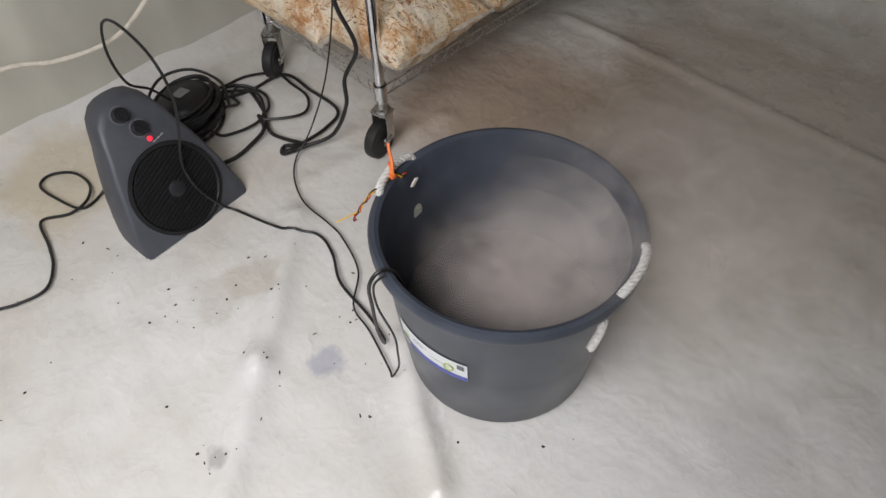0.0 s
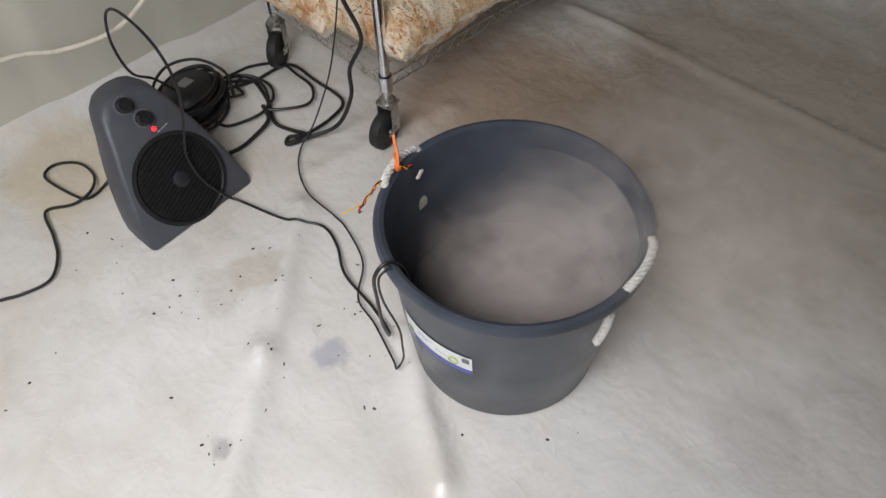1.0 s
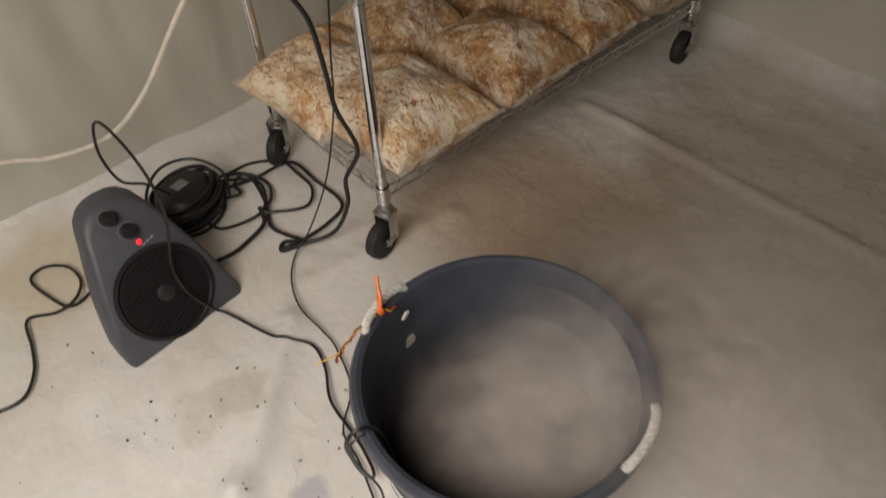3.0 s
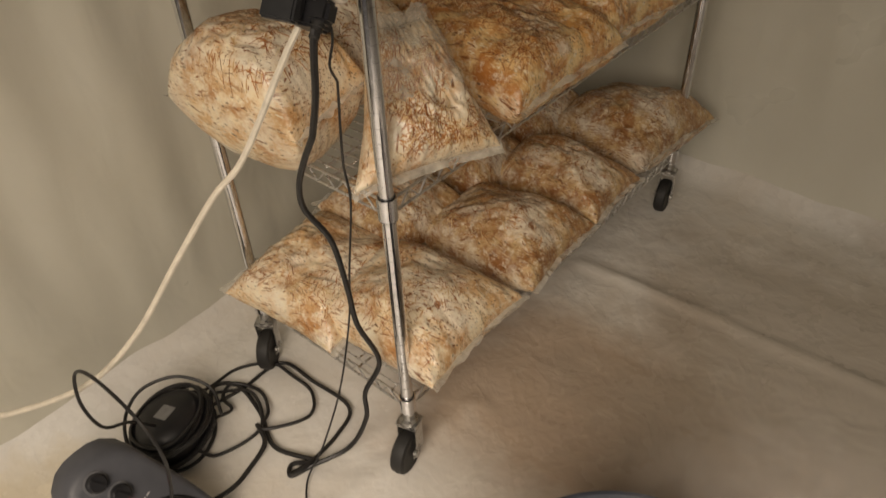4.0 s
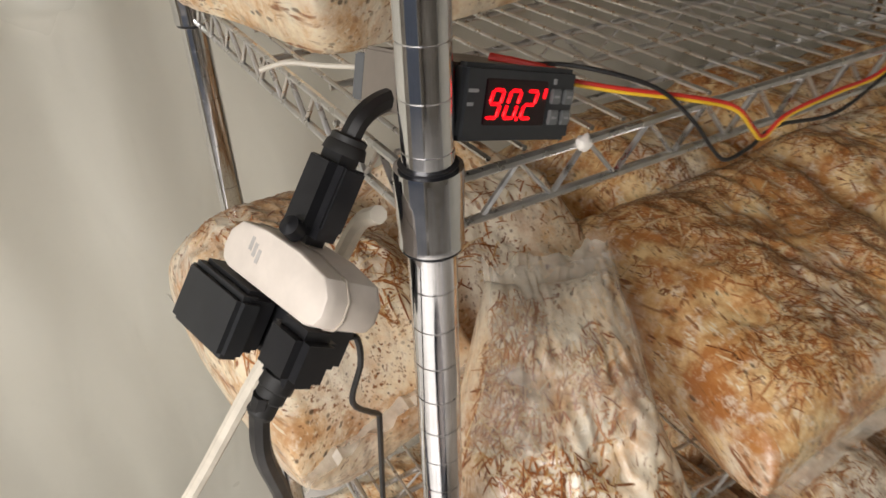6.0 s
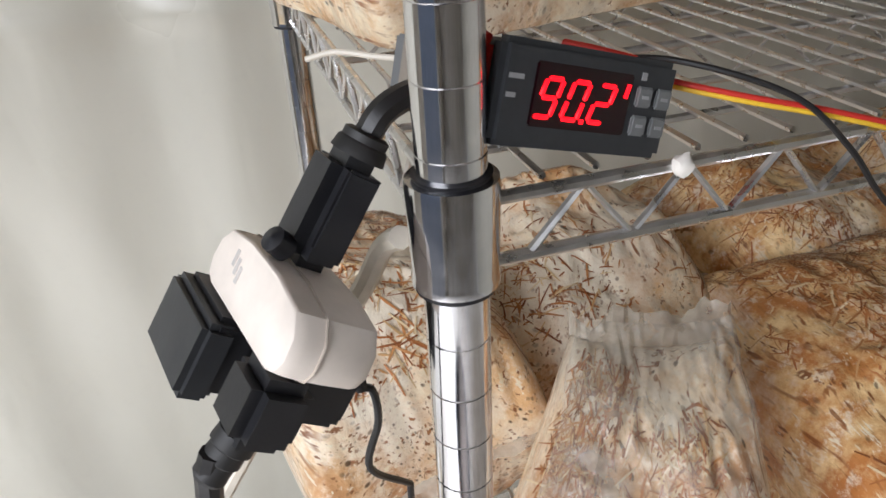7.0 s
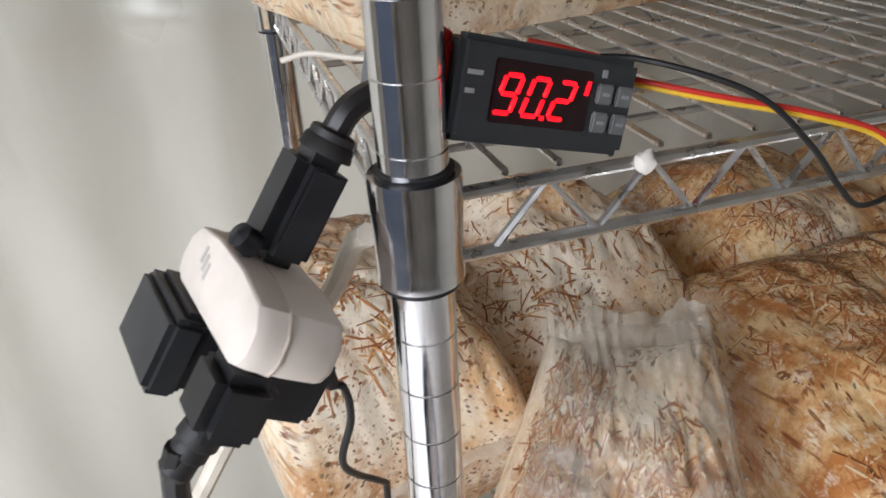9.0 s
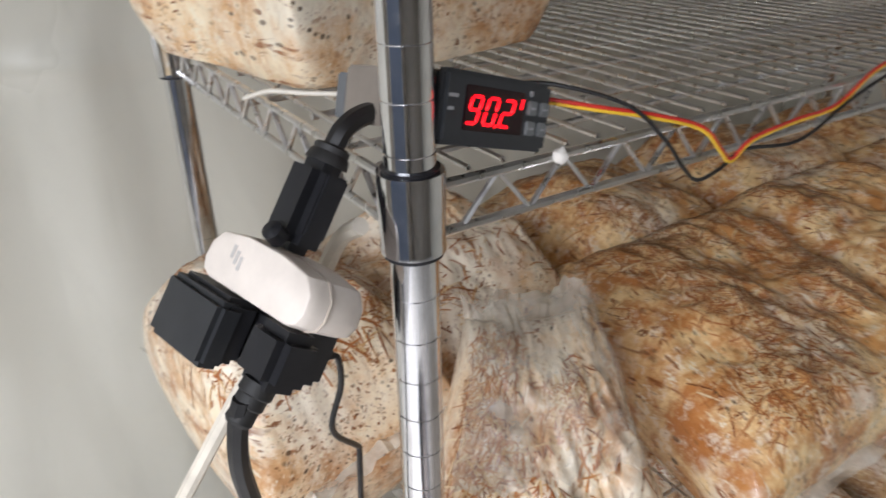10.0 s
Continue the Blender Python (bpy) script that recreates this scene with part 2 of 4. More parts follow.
def glide(pts, n=10):
    """A smooth line through points."""
    p = [Vector(q) for q in pts]
    p = [2 * p[0] - p[1]] + p + [2 * p[-1] - p[-2]]
    out = []
    for a, b, c, d in zip(p, p[1:], p[2:], p[3:]):
        for k in range(n):
            t = k / n
            out.append(0.5 * (2 * b + (c - a) * t + (2 * a - 5 * b + 4 * c - d) * t * t + (3 * b - a - 3 * c + d) * t ** 3))
    return out + [p[-2]]


def box(bm, lo, hi, bevel=0.0, m=None, seg=2):
    made = bmesh.ops.create_cube(bm, size=1.0)["verts"]
    lo, hi = Vector(lo), Vector(hi)
    for v in made:
        v.co = Vector([lo[i] + (v.co[i] + 0.5) * (hi[i] - lo[i]) for i in range(3)])
    if bevel:
        edges = list({e for v in made for e in v.link_edges})
        made = list({v for f in bmesh.ops.bevel(bm, geom=edges, offset=bevel, segments=seg, affect="EDGES")["faces"] for v in f.verts} | {v for v in made if v.is_valid})
    if m:
        bmesh.ops.transform(bm, matrix=m, verts=[v for v in made if v.is_valid])


def lathe(bm, profile, seg=48, m=None):
    rings = []
    for r, z in profile:
        rings.append([bm.verts.new((r * math.cos(2 * math.pi * k / seg), r * math.sin(2 * math.pi * k / seg), z)) for k in range(seg)])
    for a, b in zip(rings, rings[1:]):
        for k in range(seg):
            bm.faces.new((a[k], a[(k + 1) % seg], b[(k + 1) % seg], b[k]))
    if profile[0][0] > 1e-6:
        bm.faces.new(rings[0][::-1])
    if profile[-1][0] > 1e-6:
        bm.faces.new(rings[-1])
    if m:
        bmesh.ops.transform(bm, matrix=m, verts=[v for ring in rings for v in ring])


def grid(bm, nx, ny, f):
    rows = [[bm.verts.new(f(i / nx, j / ny)) for i in range(nx + 1)] for j in range(ny + 1)]
    for a, b in zip(rows, rows[1:]):
        for i in range(nx):
            bm.faces.new((a[i], a[i + 1], b[i + 1], b[i]))


def cord(name, pts, r, material, label, n=10):
    bm = bmesh.new()
    line = [Vector(p) for p in glide(pts, n)]
    for p in line:
        p.z = max(p.z, floor_height(p.x, p.y) + r + 0.0008)
    tube(bm, line, r, 8)
    return tagged(new(name, mesh_of(name, bm, material)), label, "cable")


# ---- floor, walls, ceiling ----
X0, X1, Y0, Y1, TOP = -1.5, 1.4, -2.45, 0.7, 2.4
RIDGES = (((-0.3, -0.02), (-0.6, -0.3), 0.03, 0.016), ((-0.6, -0.3), (-0.95, -0.62), 0.034, 0.018), ((-0.36, -0.46), (-0.52, -0.74), 0.022, 0.016),
          ((0.775, 0.05), (0.82, -0.95), 0.018, 0.008), ((-0.2, 0.05), (0.2, -0.02), 0.025, 0.006), ((-0.75, -0.05), (-1.2, -0.35), 0.04, 0.008))


def floor_height(x, y):
    z = 0.004 * noise.noise((x * 3, y * 3, 0)) + 0.0025 * noise.noise((x * 11, y * 7, 3.1)) - 0.003 - 0.0055 * abs(noise.noise((x * 7 + y * 3, y * 6 - x * 2, 11.3)))
    for (ax, ay), (bx, by), width, height in RIDGES:
        dx, dy = bx - ax, by - ay
        t = min(1, max(0, ((x - ax) * dx + (y - ay) * dy) / (dx * dx + dy * dy)))
        wob = 0.012 * noise.noise((x * 5, y * 5, 7))
        d = math.hypot(x - ax - t * dx + wob, y - ay - t * dy)
        z += 1.25 * height * math.exp(-(d / width) ** 2)
    near = min(Y1 - y, X1 - x)
    if near < 0.09:
        z += 0.05 * (1 - near / 0.09) ** 2
    return z


bm = bmesh.new()
grid(bm, 230, 210, lambda u, v: (X0 - 0.05 + u * (X1 - X0 + 0.1), Y0 - 0.05 + v * (Y1 - Y0 + 0.1), floor_height(X0 - 0.05 + u * (X1 - X0 + 0.1), Y0 - 0.05 + v * (Y1 - Y0 + 0.1))))
tagged(new("floor", mesh_of("floor", bm, M_FLOOR)), "white plastic sheeting laid over the floor, creased and dirty, with painted shade before the rack", "floor", kind="structure")


def sheet_wall(name, a, b, inward, label, material=M_WALL):
    """A wall of hanging plastic sheeting from a to b with soft vertical folds, and a solid back."""
    a, b, inward = Vector(a), Vector(b), Vector(inward)
    length = (b - a).length

    def front(u, v):
        s, z = u * length, -0.02 + v * (TOP + 0.03)
        fold = 0.02 * noise.noise((s * 4.5, z * 0.7, 1.7 + length)) + 0.013 * noise.noise((s * 10, z * 1.6, 5.0)) 
        seam = 0.008 * math.exp(-((z - 1.025) / 0.018) ** 2)
        seam += 0.013 * noise.noise((s * 13, 0.4, 3.0)) * math.exp((z - 1.025) / 0.13 if z < 1.025 else (1.025 - z) / 0.04)
        p = a + (b - a) * u + inward * (fold * min(1.0, 0.25 + max(0.0, z) * 1.8) + seam)
        return (p.x, p.y, z)

    bm = bmesh.new()
    grid(bm, 170, 190, front)
    back = bmesh.new()
    lo = a - inward * 0.16
    hi = b - inward * 0.06
    box(back, (min(lo.x, hi.x), min(lo.y, hi.y), -0.05), (max(lo.x, hi.x), max(lo.y, hi.y), TOP + 0.05))
    tmp = bpy.data.meshes.new("tmp")
    back.to_mesh(tmp)
    back.free()
    bm.from_mesh(tmp)
    bpy.data.meshes.remove(tmp)
    return tagged(new(name, mesh_of(name, bm, material)), label, "wall", kind="structure")


sheet_wall("wall_north", (X0, Y1, 0), (X1, Y1, 0), (0, -1, 0), "wall of milky plastic sheeting hanging in soft folds")
sheet_wall("wall_east", (X1, Y0, 0), (X1, Y1, 0), (-1, 0, 0), "wall of milky plastic sheeting hanging in soft folds")
# south and west walls, lintel and ceiling: added out of view, dark against bounce
sheet_wall("wall_south", (X0, Y0, 0), (X1, Y0, 0), (0, 1, 0), "unseen added wall opposite the rack, brown-grey to cut bounced light", M_UNSEEN_WALL)
sheet_wall("wall_west", (X0, Y0, 0), (X0, -1.6, 0), (1, 0, 0), "unseen added wall beside the doorway, brown-grey to cut bounced light", M_UNSEEN_WALL)
sheet_wall("wall_west", (X0, 0.15, 0), (X0, Y1, 0), (1, 0, 0), "unseen added wall beside the doorway, brown-grey to cut bounced light", M_UNSEEN_WALL)
bm = bmesh.new()
box(bm, (X0 - 0.16, -1.6, 2.06), (X0 - 0.06, 0.15, TOP + 0.05))
tagged(new("wall_lintel", mesh_of("wall_lintel", bm, M_UNSEEN_WALL)), "unseen added wall above the doorway, dark to cut bounced light", "wall", kind="structure")
bm = bmesh.new()
box(bm, (X0 - 0.2, Y0 - 0.2, TOP), (X1 + 0.2, Y1 + 0.2, TOP + 0.1))
tagged(new("ceiling", mesh_of("ceiling", bm, M_CEIL)), "unseen added ceiling, darkened to cut bounced light", "ceiling", kind="structure")
bm = bmesh.new()
box(bm, (-14, -12, -0.25), (X0 - 0.05, 12, -0.03))
tagged(new("ground", mesh_of("ground", bm, plain("earth", (0.3, 0.28, 0.25), 0.9, scale=3))), "bare ground outside the doorway", "ground", kind="structure")


# ---- wire shelving rack ----
LX, WY = 1.165, 0.468
LEVELS = (0.196, 0.686, 1.084)
RW = 0.0027
rack = thing("wire_shelving_rack", pose(0, 0, 0), "chrome wire shelving rack on casters loaded with straw bags", "shelf")


def post_mesh():
    bm = bmesh.new()
    prof, z = [(0.0, 0.15), (0.0124, 0.15)], 0.16
    while z < 1.8:
        prof += [(0.0127, z), (0.0127, z + 0.0244), (0.0121, z + 0.0248), (0.0121, z + 0.0252)]
        z += 0.0254
    prof += [(0.0127, z), (0.0, z + 0.004)]
    lathe(bm, prof, 28)
    return mesh_of("post", bm, M_CHROME)


def collar_mesh():
    bm = bmesh.new()
    lathe(bm, [(0.0128, -0.036), (0.0168, -0.036), (0.0168, -0.033), (0.0164, -0.031), (0.0172, 0.003), (0.0168, 0.006), (0.0132, 0.006)], 28)
    return mesh_of("collar", bm, M_CHROME)


def ring_mesh():
    bm = bmesh.new()
    lathe(bm, [(0.0129, -0.0385), (0.0156, -0.0385), (0.0156, -0.036), (0.0131, -0.034), (0.0131, 0.005), (0.0138, 0.006), (0.0146, 0.0078), (0.0129, 0.0078)], 28)
    return mesh_of("sleeve", bm, M_PLASTIC)


def truss(a, b, n, zr=0.002):
    """An edge of a shelf: two bars with a zigzag between them."""
    a, b = Vector(a), Vector(b)
    bm = bmesh.new()
    low = Vector((0, 0, -0.026))
    d = (b - a).normalized()
    a2, b2 = a + d * 0.016, b - d * 0.016
    tube(bm, [a2, b2], RW)
    tube(bm, [a2 + low, b2 + low], RW)
    zig = [a2.lerp(b2, (k + 0.6) / n) + (Vector((0, 0, 0)) if k % 2 else low) for k in range(n)]
    tube(bm, zig, zr, 6)
    return bm


post_me, collar_me, ring_me = post_mesh(), collar_mesh(), ring_mesh()
slat_bm = bmesh.new()
tube(slat_bm, [(0, 0.004, 0), (0, WY - 0.004, 0)], 0.0016, 6)
slat_me = mesh_of("wire", slat_bm, M_WIRE)
for cx, cy in ((0, 0), (0, WY), (LX, 0), (LX, WY)):
    p = new("post", post_me)
    p.parent, p.location = rack, (cx, cy, 0)
    for z in LEVELS:
        c = new("collar", collar_me)
        c.parent, c.location = p, (0, 0, z)
        c = tagged(new("sleeve", ring_me), "black plastic split sleeve")
        c.parent, c.location = p, (0, 0, z)
for z in (level - 0.006 for level in LEVELS):
    for a, b, n in (((0, 0), (LX, 0), 51), ((0, WY), (LX, WY), 51), ((0, 0), (0, WY), 19), ((LX, 0), (LX, WY), 19)):
        part("edge_truss", truss((*a, z), (*b, z), n), M_WIRE, rack)
    for y in (WY * 0.34, WY * 0.67):
        part("support_truss", truss((0, y, z - 0.003), (LX, y, z - 0.003), 34, 0.0014), M_WIRE, rack)
    for y in (0.043, WY - 0.043):
        bm = bmesh.new()
        tube(bm, [(0.004, y, z + 0.0002), (LX - 0.004, y, z + 0.0002)], 0.0019, 6)
        part("support_rod", bm, M_WIRE, rack)
    for k in range(52):
        s = new("wire", slat_me)
        s.parent, s.location = rack, (0.014 + k * 0.0222, 0, z + 0.0036)

wheel_bm = bmesh.new()
lathe(wheel_bm, [(0.0, -0.014), (0.03, -0.014), (0.043, -0.016), (0.049, -0.012), (0.0508, 0.0), (0.049, 0.012), (0.043, 0.016), (0.03, 0.014), (0.0, 0.014)], 32, pose(0, 0, 0, 90, 0, 0))
wheel_me = mesh_of("wheel", wheel_bm, M_RUBBER)
for (cx, cy), turn in zip(((0, 0), (0, WY), (LX, 0), (LX, WY)), (195, 215, 190, 200)):
    bm = bmesh.new()
    lathe(bm, [(0.0, 0.16), (0.0125, 0.16), (0.0125, 0.135), (0.02, 0.132), (0.021, 0.125), (0.0, 0.125)], 20)
    for s in (-1, 1):
        box(bm, (-0.012, s * 0.021 - 0.0015, 0.04), (0.018, s * 0.021 + 0.0015, 0.128), 0.001)
        tube(bm, [(0.025, s * 0.019, 0.051), (0.025, s * 0.027, 0.051)], 0.008, 12)
        box(bm, (0.0, s * 0.021 - 0.0015, 0.04), (0.034, s * 0.021 + 0.0015, 0.062), 0.001)
    box(bm, (-0.02, -0.0225, 0.118), (0.022, 0.0225, 0.127), 0.002)
    c = part("caster", bm, M_ZINC, rack, "zinc swivel fork")
    c.matrix_basis = pose(cx, cy, 0, 0, 0, turn)
    w = tagged(new("wheel", wheel_me), "black rubber wheel")
    w.parent, w.location = c, (0.025, 0, 0.051)


# ---- straw bags ----
def bag(x, y, z, w, d, h, rx=0, ry=0, rz=0, kind=0, seed=1, label="clear plastic bag packed with straw and white growth", flap=0.034, rest=1.0, straws=900, loose=0, square=3.6, narrow=0.0, pinch=0.1, skew=0.0):
    """A pillow of packed straw in clear film: pinched corners, flat seams at the front and back ends."""
    ob = thing("straw_bag", pose(x, y, z, rx, ry, rz), label, "bag", "straw bags on the rack")
    off = Vector((seed * 3.7, seed * 1.3, seed * 7.1))

    def side(sign):
        def f(u, v):
            a, b = 2 * u - 1, 2 * v - 1
            px = a * w / 2 * (1 - pinch * (1 - b * b)) * (1 - narrow * v) + skew * v
            py = b * d / 2 * (1 - 0.07 * (1 - a * a))
            full = (max(0.0, 1 - abs(a) ** square) * max(0.0, 1 - abs(b) ** square)) ** 0.5
            pz = sign * h / 2 * full * (1.0 if sign > 0 else 0.92)
            q = Vector((px, py, pz))
            lump = 0.03 * noise.noise(q * 6 + off) + 0.013 * noise.noise(q * 14 + off) - 0.009 * abs(noise.noise(q * 10 + 2 * off))
            edge = min(1, 3 * min(1 - abs(a), 1 - abs(b)))
            crease = 0.007 * noise.noise((a * 9, b * 2.2, seed)) * (1 - edge) + 0.003 * noise.noise(q * 38 + off) * edge - 0.005 * abs(noise.noise(Vector((a * 6 + b * 3, b * 5 - a * 2, seed)))) * edge
            crumple = 0.006 * (0.3 - abs(noise.noise(q * 17 + 3 * off))) + 0.0036 * (0.3 - abs(noise.noise(q * 41 + off)))
            crease += crumple * edge
            q.z += sign * (lump * full * min(1, edge + 0.15)) * (1 if sign > 0 else 0.3) + crease
            if q.z < -rest:
                q.z = -rest + 0.15 * (q.z + rest)
            return q
        return f

    bm = bmesh.new()
    grid(bm, 88, 88, side(1))
    grid(bm, 88, 88, side(-1))
    bmesh.ops.remove_doubles(bm, verts=bm.verts, dist=0.0008)
    bmesh.ops.recalc_face_normals(bm, faces=bm.faces)
    part("packed_straw", bm, M_BAG[kind], ob)
    # single straws pressed against the film, thicker in tufts
    rng, top, verts, faces = random.Random(seed), side(1), [], []
    while len(faces) < 2 * straws:
        u, v = rng.uniform(0.06, 0.94), rng.uniform(0.07, 0.94)
        p = top(u, v)
        if noise.noise(p * 13 + off) + 0.6 * noise.noise(p * 34 + off) < rng.uniform(-0.35, 0.45):
            continue
        e = 0.01
        n = (top(u + e, v) - top(u - e, v)).cross(top(u, v + e) - top(u, v - e)).normalized()
        turn, long, wide = rng.uniform(0, math.pi), rng.choice((0.003, 0.004, 0.006, 0.008, 0.012, 0.018, 0.026)) * rng.uniform(0.7, 1.2), rng.uniform(0.0005, 0.0011)
        bend = rng.uniform(-0.25, 0.25)
        first = len(verts)
        for k, (s, half) in enumerate(((-0.5, 0.5), (0.0, 1.0), (0.5, 0.6))):
            a = turn + bend * s
            cu, cv = u + s * long * math.cos(a) / w, v + s * long * math.sin(a) / d
            c = top(min(1, max(0, cu)), min(1, max(0, cv))) + n * 0.0009
            across = Vector((-math.sin(a), math.cos(a), 0))
            across = (across - n * across.dot(n)).normalized() * wide * half
            verts += [c - across, c + across]
        faces += [(first, first + 1, first + 3, first + 2), (first + 2, first + 3, first + 5, first + 4)]
    me = bpy.data.meshes.new("straws")
    me.from_pydata(verts, [], faces)
    bm = bmesh.new()
    bm.from_mesh(me)
    bpy.data.meshes.remove(me)
    tagged(part("loose_straw", bm, M_STRAW, ob, "loose reddish-brown straw"), kind="stuff")
    if loose:
        def drape(u, v):
            uu, vv = 0.06 + 0.88 * u, 0.45 + 0.52 * v
            jag = noise.noise((u * 9, seed, 3)) * 0.5 + 0.5 * noise.noise((u * 23, seed, 5))
            vv -= 0.09 * (1 - v) * jag
            q = top(uu, vv)
            rise = max(0.0, v - 0.45) / 0.55
            fold = abs(noise.noise(q * 24 + 5 * off)) * 0.016 + abs(noise.noise(q * 55 + off)) * 0.006
            return q + Vector((0.01 * noise.noise(q * 30 + off) * rise, 0.02 * rise * rise, 0.003 + fold + loose * rise * (0.8 + 0.5 * jag)))
        bm = bmesh.new()
        grid(bm, 60, 44, drape)
        part("loose_film", bm, M_LOOSE, ob, "loose crumpled clear film")
    for s in (-1, 1):
        bm = bmesh.new()
        wide = flap if s > 0 else min(flap, 0.026)
        rag = 0.75 if s > 0 and loose else 0.2
        grid(bm, 30, 3, lambda u, v: ((2 * u - 1) * w / 2 * (1 + 0.02 * v) * (1 - narrow * (s > 0)) + skew * (s > 0), s * (d / 2 * (1 - 0.07 * (1 - (2 * u - 1) ** 2)) - 0.012 + v * wide * (1 + rag * (noise.noise((u * 4, seed, 1)) + 0.5 * noise.noise((u * 14, seed, 2))))), (0.006 + 0.25 * wide * v) * noise.noise((u * 8, v * 2, seed + s)) + 0.012 * abs(noise.noise((u * 17, v, seed))) * v))
        part("film_seam", bm, M_FILM, ob, "clear crumpled film seam")
    return ob


Z1, Z2, Z3 = LEVELS[0], LEVELS[1], LEVELS[2]
# lowest shelf
bag(0.14, 0.1, Z1 + 0.086, 0.31, 0.35, 0.205, -3, 0, 2, 1, 1, square=2.3)
bag(0.455, 0.1, Z1 + 0.086, 0.28, 0.34, 0.21, -3, 0, 3, 2, 2, square=2.2)
bag(0.715, 0.11, Z1 + 0.092, 0.23, 0.34, 0.21, -3, 0, 2, 2, 3, square=2.2)
bag(1.06, 0.11, Z1 + 0.095, 0.4, 0.34, 0.22, -3, 4, -3, 2, 4, square=2.6)
bag(0.1, 0.33, Z1 + 0.078, 0.33, 0.3, 0.18, 4, -3, 6, 1, 5, square=2.8)
bag(0.36, 0.35, Z1 + 0.1, 0.28, 0.28, 0.2, 6, 0, -5, 2, 6, square=2.6)
bag(0.63, 0.35, Z1 + 0.1, 0.27, 0.28, 0.2, 6, 0, 4, 2, 7, square=2.6)
bag(0.93, 0.35, Z1 + 0.1, 0.3, 0.28, 0.2, 6, 0, -4, 2, 8, square=2.6)
# middle shelf
bag(0.122, 0.062, Z2 + 0.106, 0.275, 0.245, 0.125, 50, 0, -21, 1, 9, "clear plastic bag of pale straw leaning on its neighbours", 0.035, straws=2000, loose=0.006, square=3.2, narrow=0.6, skew=0.03)
bag(0.44, 0.1, Z2 + 0.078, 0.35, 0.34, 0.16, 8, 0, -1, 0, 10, flap=0.05, straws=4500, square=6.0)
bag(0.72, 0.11, Z2 + 0.085, 0.25, 0.34, 0.17, 8, 0, -3, 0, 11, straws=1500, square=5.0)
bag(1.01, 0.11, Z2 + 0.085, 0.34, 0.35, 0.17, 8, 3, -3, 0, 12, square=4.5)
bag(0.015, 0.285, Z2 + 0.1, 0.185, 0.3, 0.27, 0, -9, 6, 1, 13, rest=0.108, straws=1300, square=3.4, pinch=-0.12)
bag(0.2, 0.315, Z2 + 0.1, 0.25, 0.28, 0.21, 4, 0, -6, 1, 14, straws=700, square=3.0, pinch=-0.05)
bag(0.475, 0.345, Z2 + 0.095, 0.26, 0.28, 0.2, 3, 0, 4, 0, 15, straws=1200, square=2.8)
bag(0.76, 0.345, Z2 + 0.098, 0.29, 0.28, 0.2, 3, 0, -4, 0, 16, square=2.8)
bag(1.03, 0.345, Z2 + 0.095, 0.26, 0.28, 0.19, 3, 0, 3, 0, 19, square=2.8)
# upper shelf
bag(0.125, 0.325, Z3 + 0.083, 0.3, 0.265, 0.28, 0, 0, 13, 1, 17, "clear plastic bag of pale straw on the upper shelf", rest=0.083, square=6.0)
bag(0.83, 0.38, Z3 + 0.085, 0.34, 0.27, 0.24, 0, 0, -3, 2, 18, rest=0.083)

# ---- tub ----
tub = thing("tub", pose(-0.2195, -0.6025, 0), "dark blue-grey round plastic tub with rope handles, holding mist", "tub")
bm = bmesh.new()
lathe(bm, [(0.0, 0.006), (0.165, 0.004), (0.178, 0.0), (0.182, 0.006), (0.2, 0.17), (0.214, 0.335), (0.217, 0.35), (0.228, 0.353), (0.2325, 0.36), (0.2325, 0.369),
           (0.228, 0.376), (0.221, 0.3775), (0.214, 0.374), (0.2105, 0.365), (0.207, 0.3), (0.2025, 0.29), (0.196, 0.17), (0.178, 0.014), (0.0, 0.012)], 96)
part("tub_body", bm, M_TUB, tub)
TR = 0.2025


def rim(angle, r, z):
    a = radians(angle)
    return Vector((r * math.cos(a), r * math.sin(a), z))


def wall_patch(bm, a0, a1, z0, z1, gap, slope=0.0, n=16):
    """A curved patch on the outside of the tub."""
    def f(u, v):
        z = z0 + v * (z1 - z0) + slope * u
        return rim(a0 + u * (a1 - a0), 0.182 + (0.2 - 0.182) * min(z, 0.17) / 0.17 + max(0, z - 0.17) * 0.0855 + gap, z)
    grid(bm, n, 2, f)


bm = bmesh.new()
wall_patch(bm, 163, 206, 0.178, 0.236, 0.0015)
label = part("paper_label", bm, plain("label_paper", (0.78, 0.79, 0.78), 0.5, scale=40, vary=0.05), tub, "white paper label with a blue stripe")
bm = bmesh.new()
wall_patch(bm, 163, 206, 0.178, 0.192, 0.0022)
part("blue_stripe", bm, plain("label_blue", (0.1, 0.12, 0.42), 0.5, scale=60), label, "blue printed stripe")
ink = plain("label_ink", (0.16, 0.17, 0.18), 0.6)
green = plain("label_green", (0.42, 0.5, 0.12), 0.6)
for a0, a1, z0, z1, m in ((201, 204.6, 0.216, 0.231, ink), (166, 170, 0.196, 0.207, green), (175, 184, 0.222, 0.2235, ink), (175, 182, 0.217, 0.2182, ink),
                          (164.5, 171, 0.1825, 0.189, plain("label_white", (0.75, 0.76, 0.78), 0.5)), (186, 195, 0.211, 0.2122, ink)):
    bm = bmesh.new()
    wall_patch(bm, a0, a1, z0, z1, 0.003)
    part("print_bar", bm, m, label)
bm = bmesh.new()
ring = [rim(196.5 + 2.4 * math.cos(k * math.pi / 12), 0.2075, 0.211 + 0.0085 * math.sin(k * math.pi / 12)) for k in range(25)]
tube(bm, ring, 0.0012, 5)
part("print_ring", bm, green, label)
bm = bmesh.new()
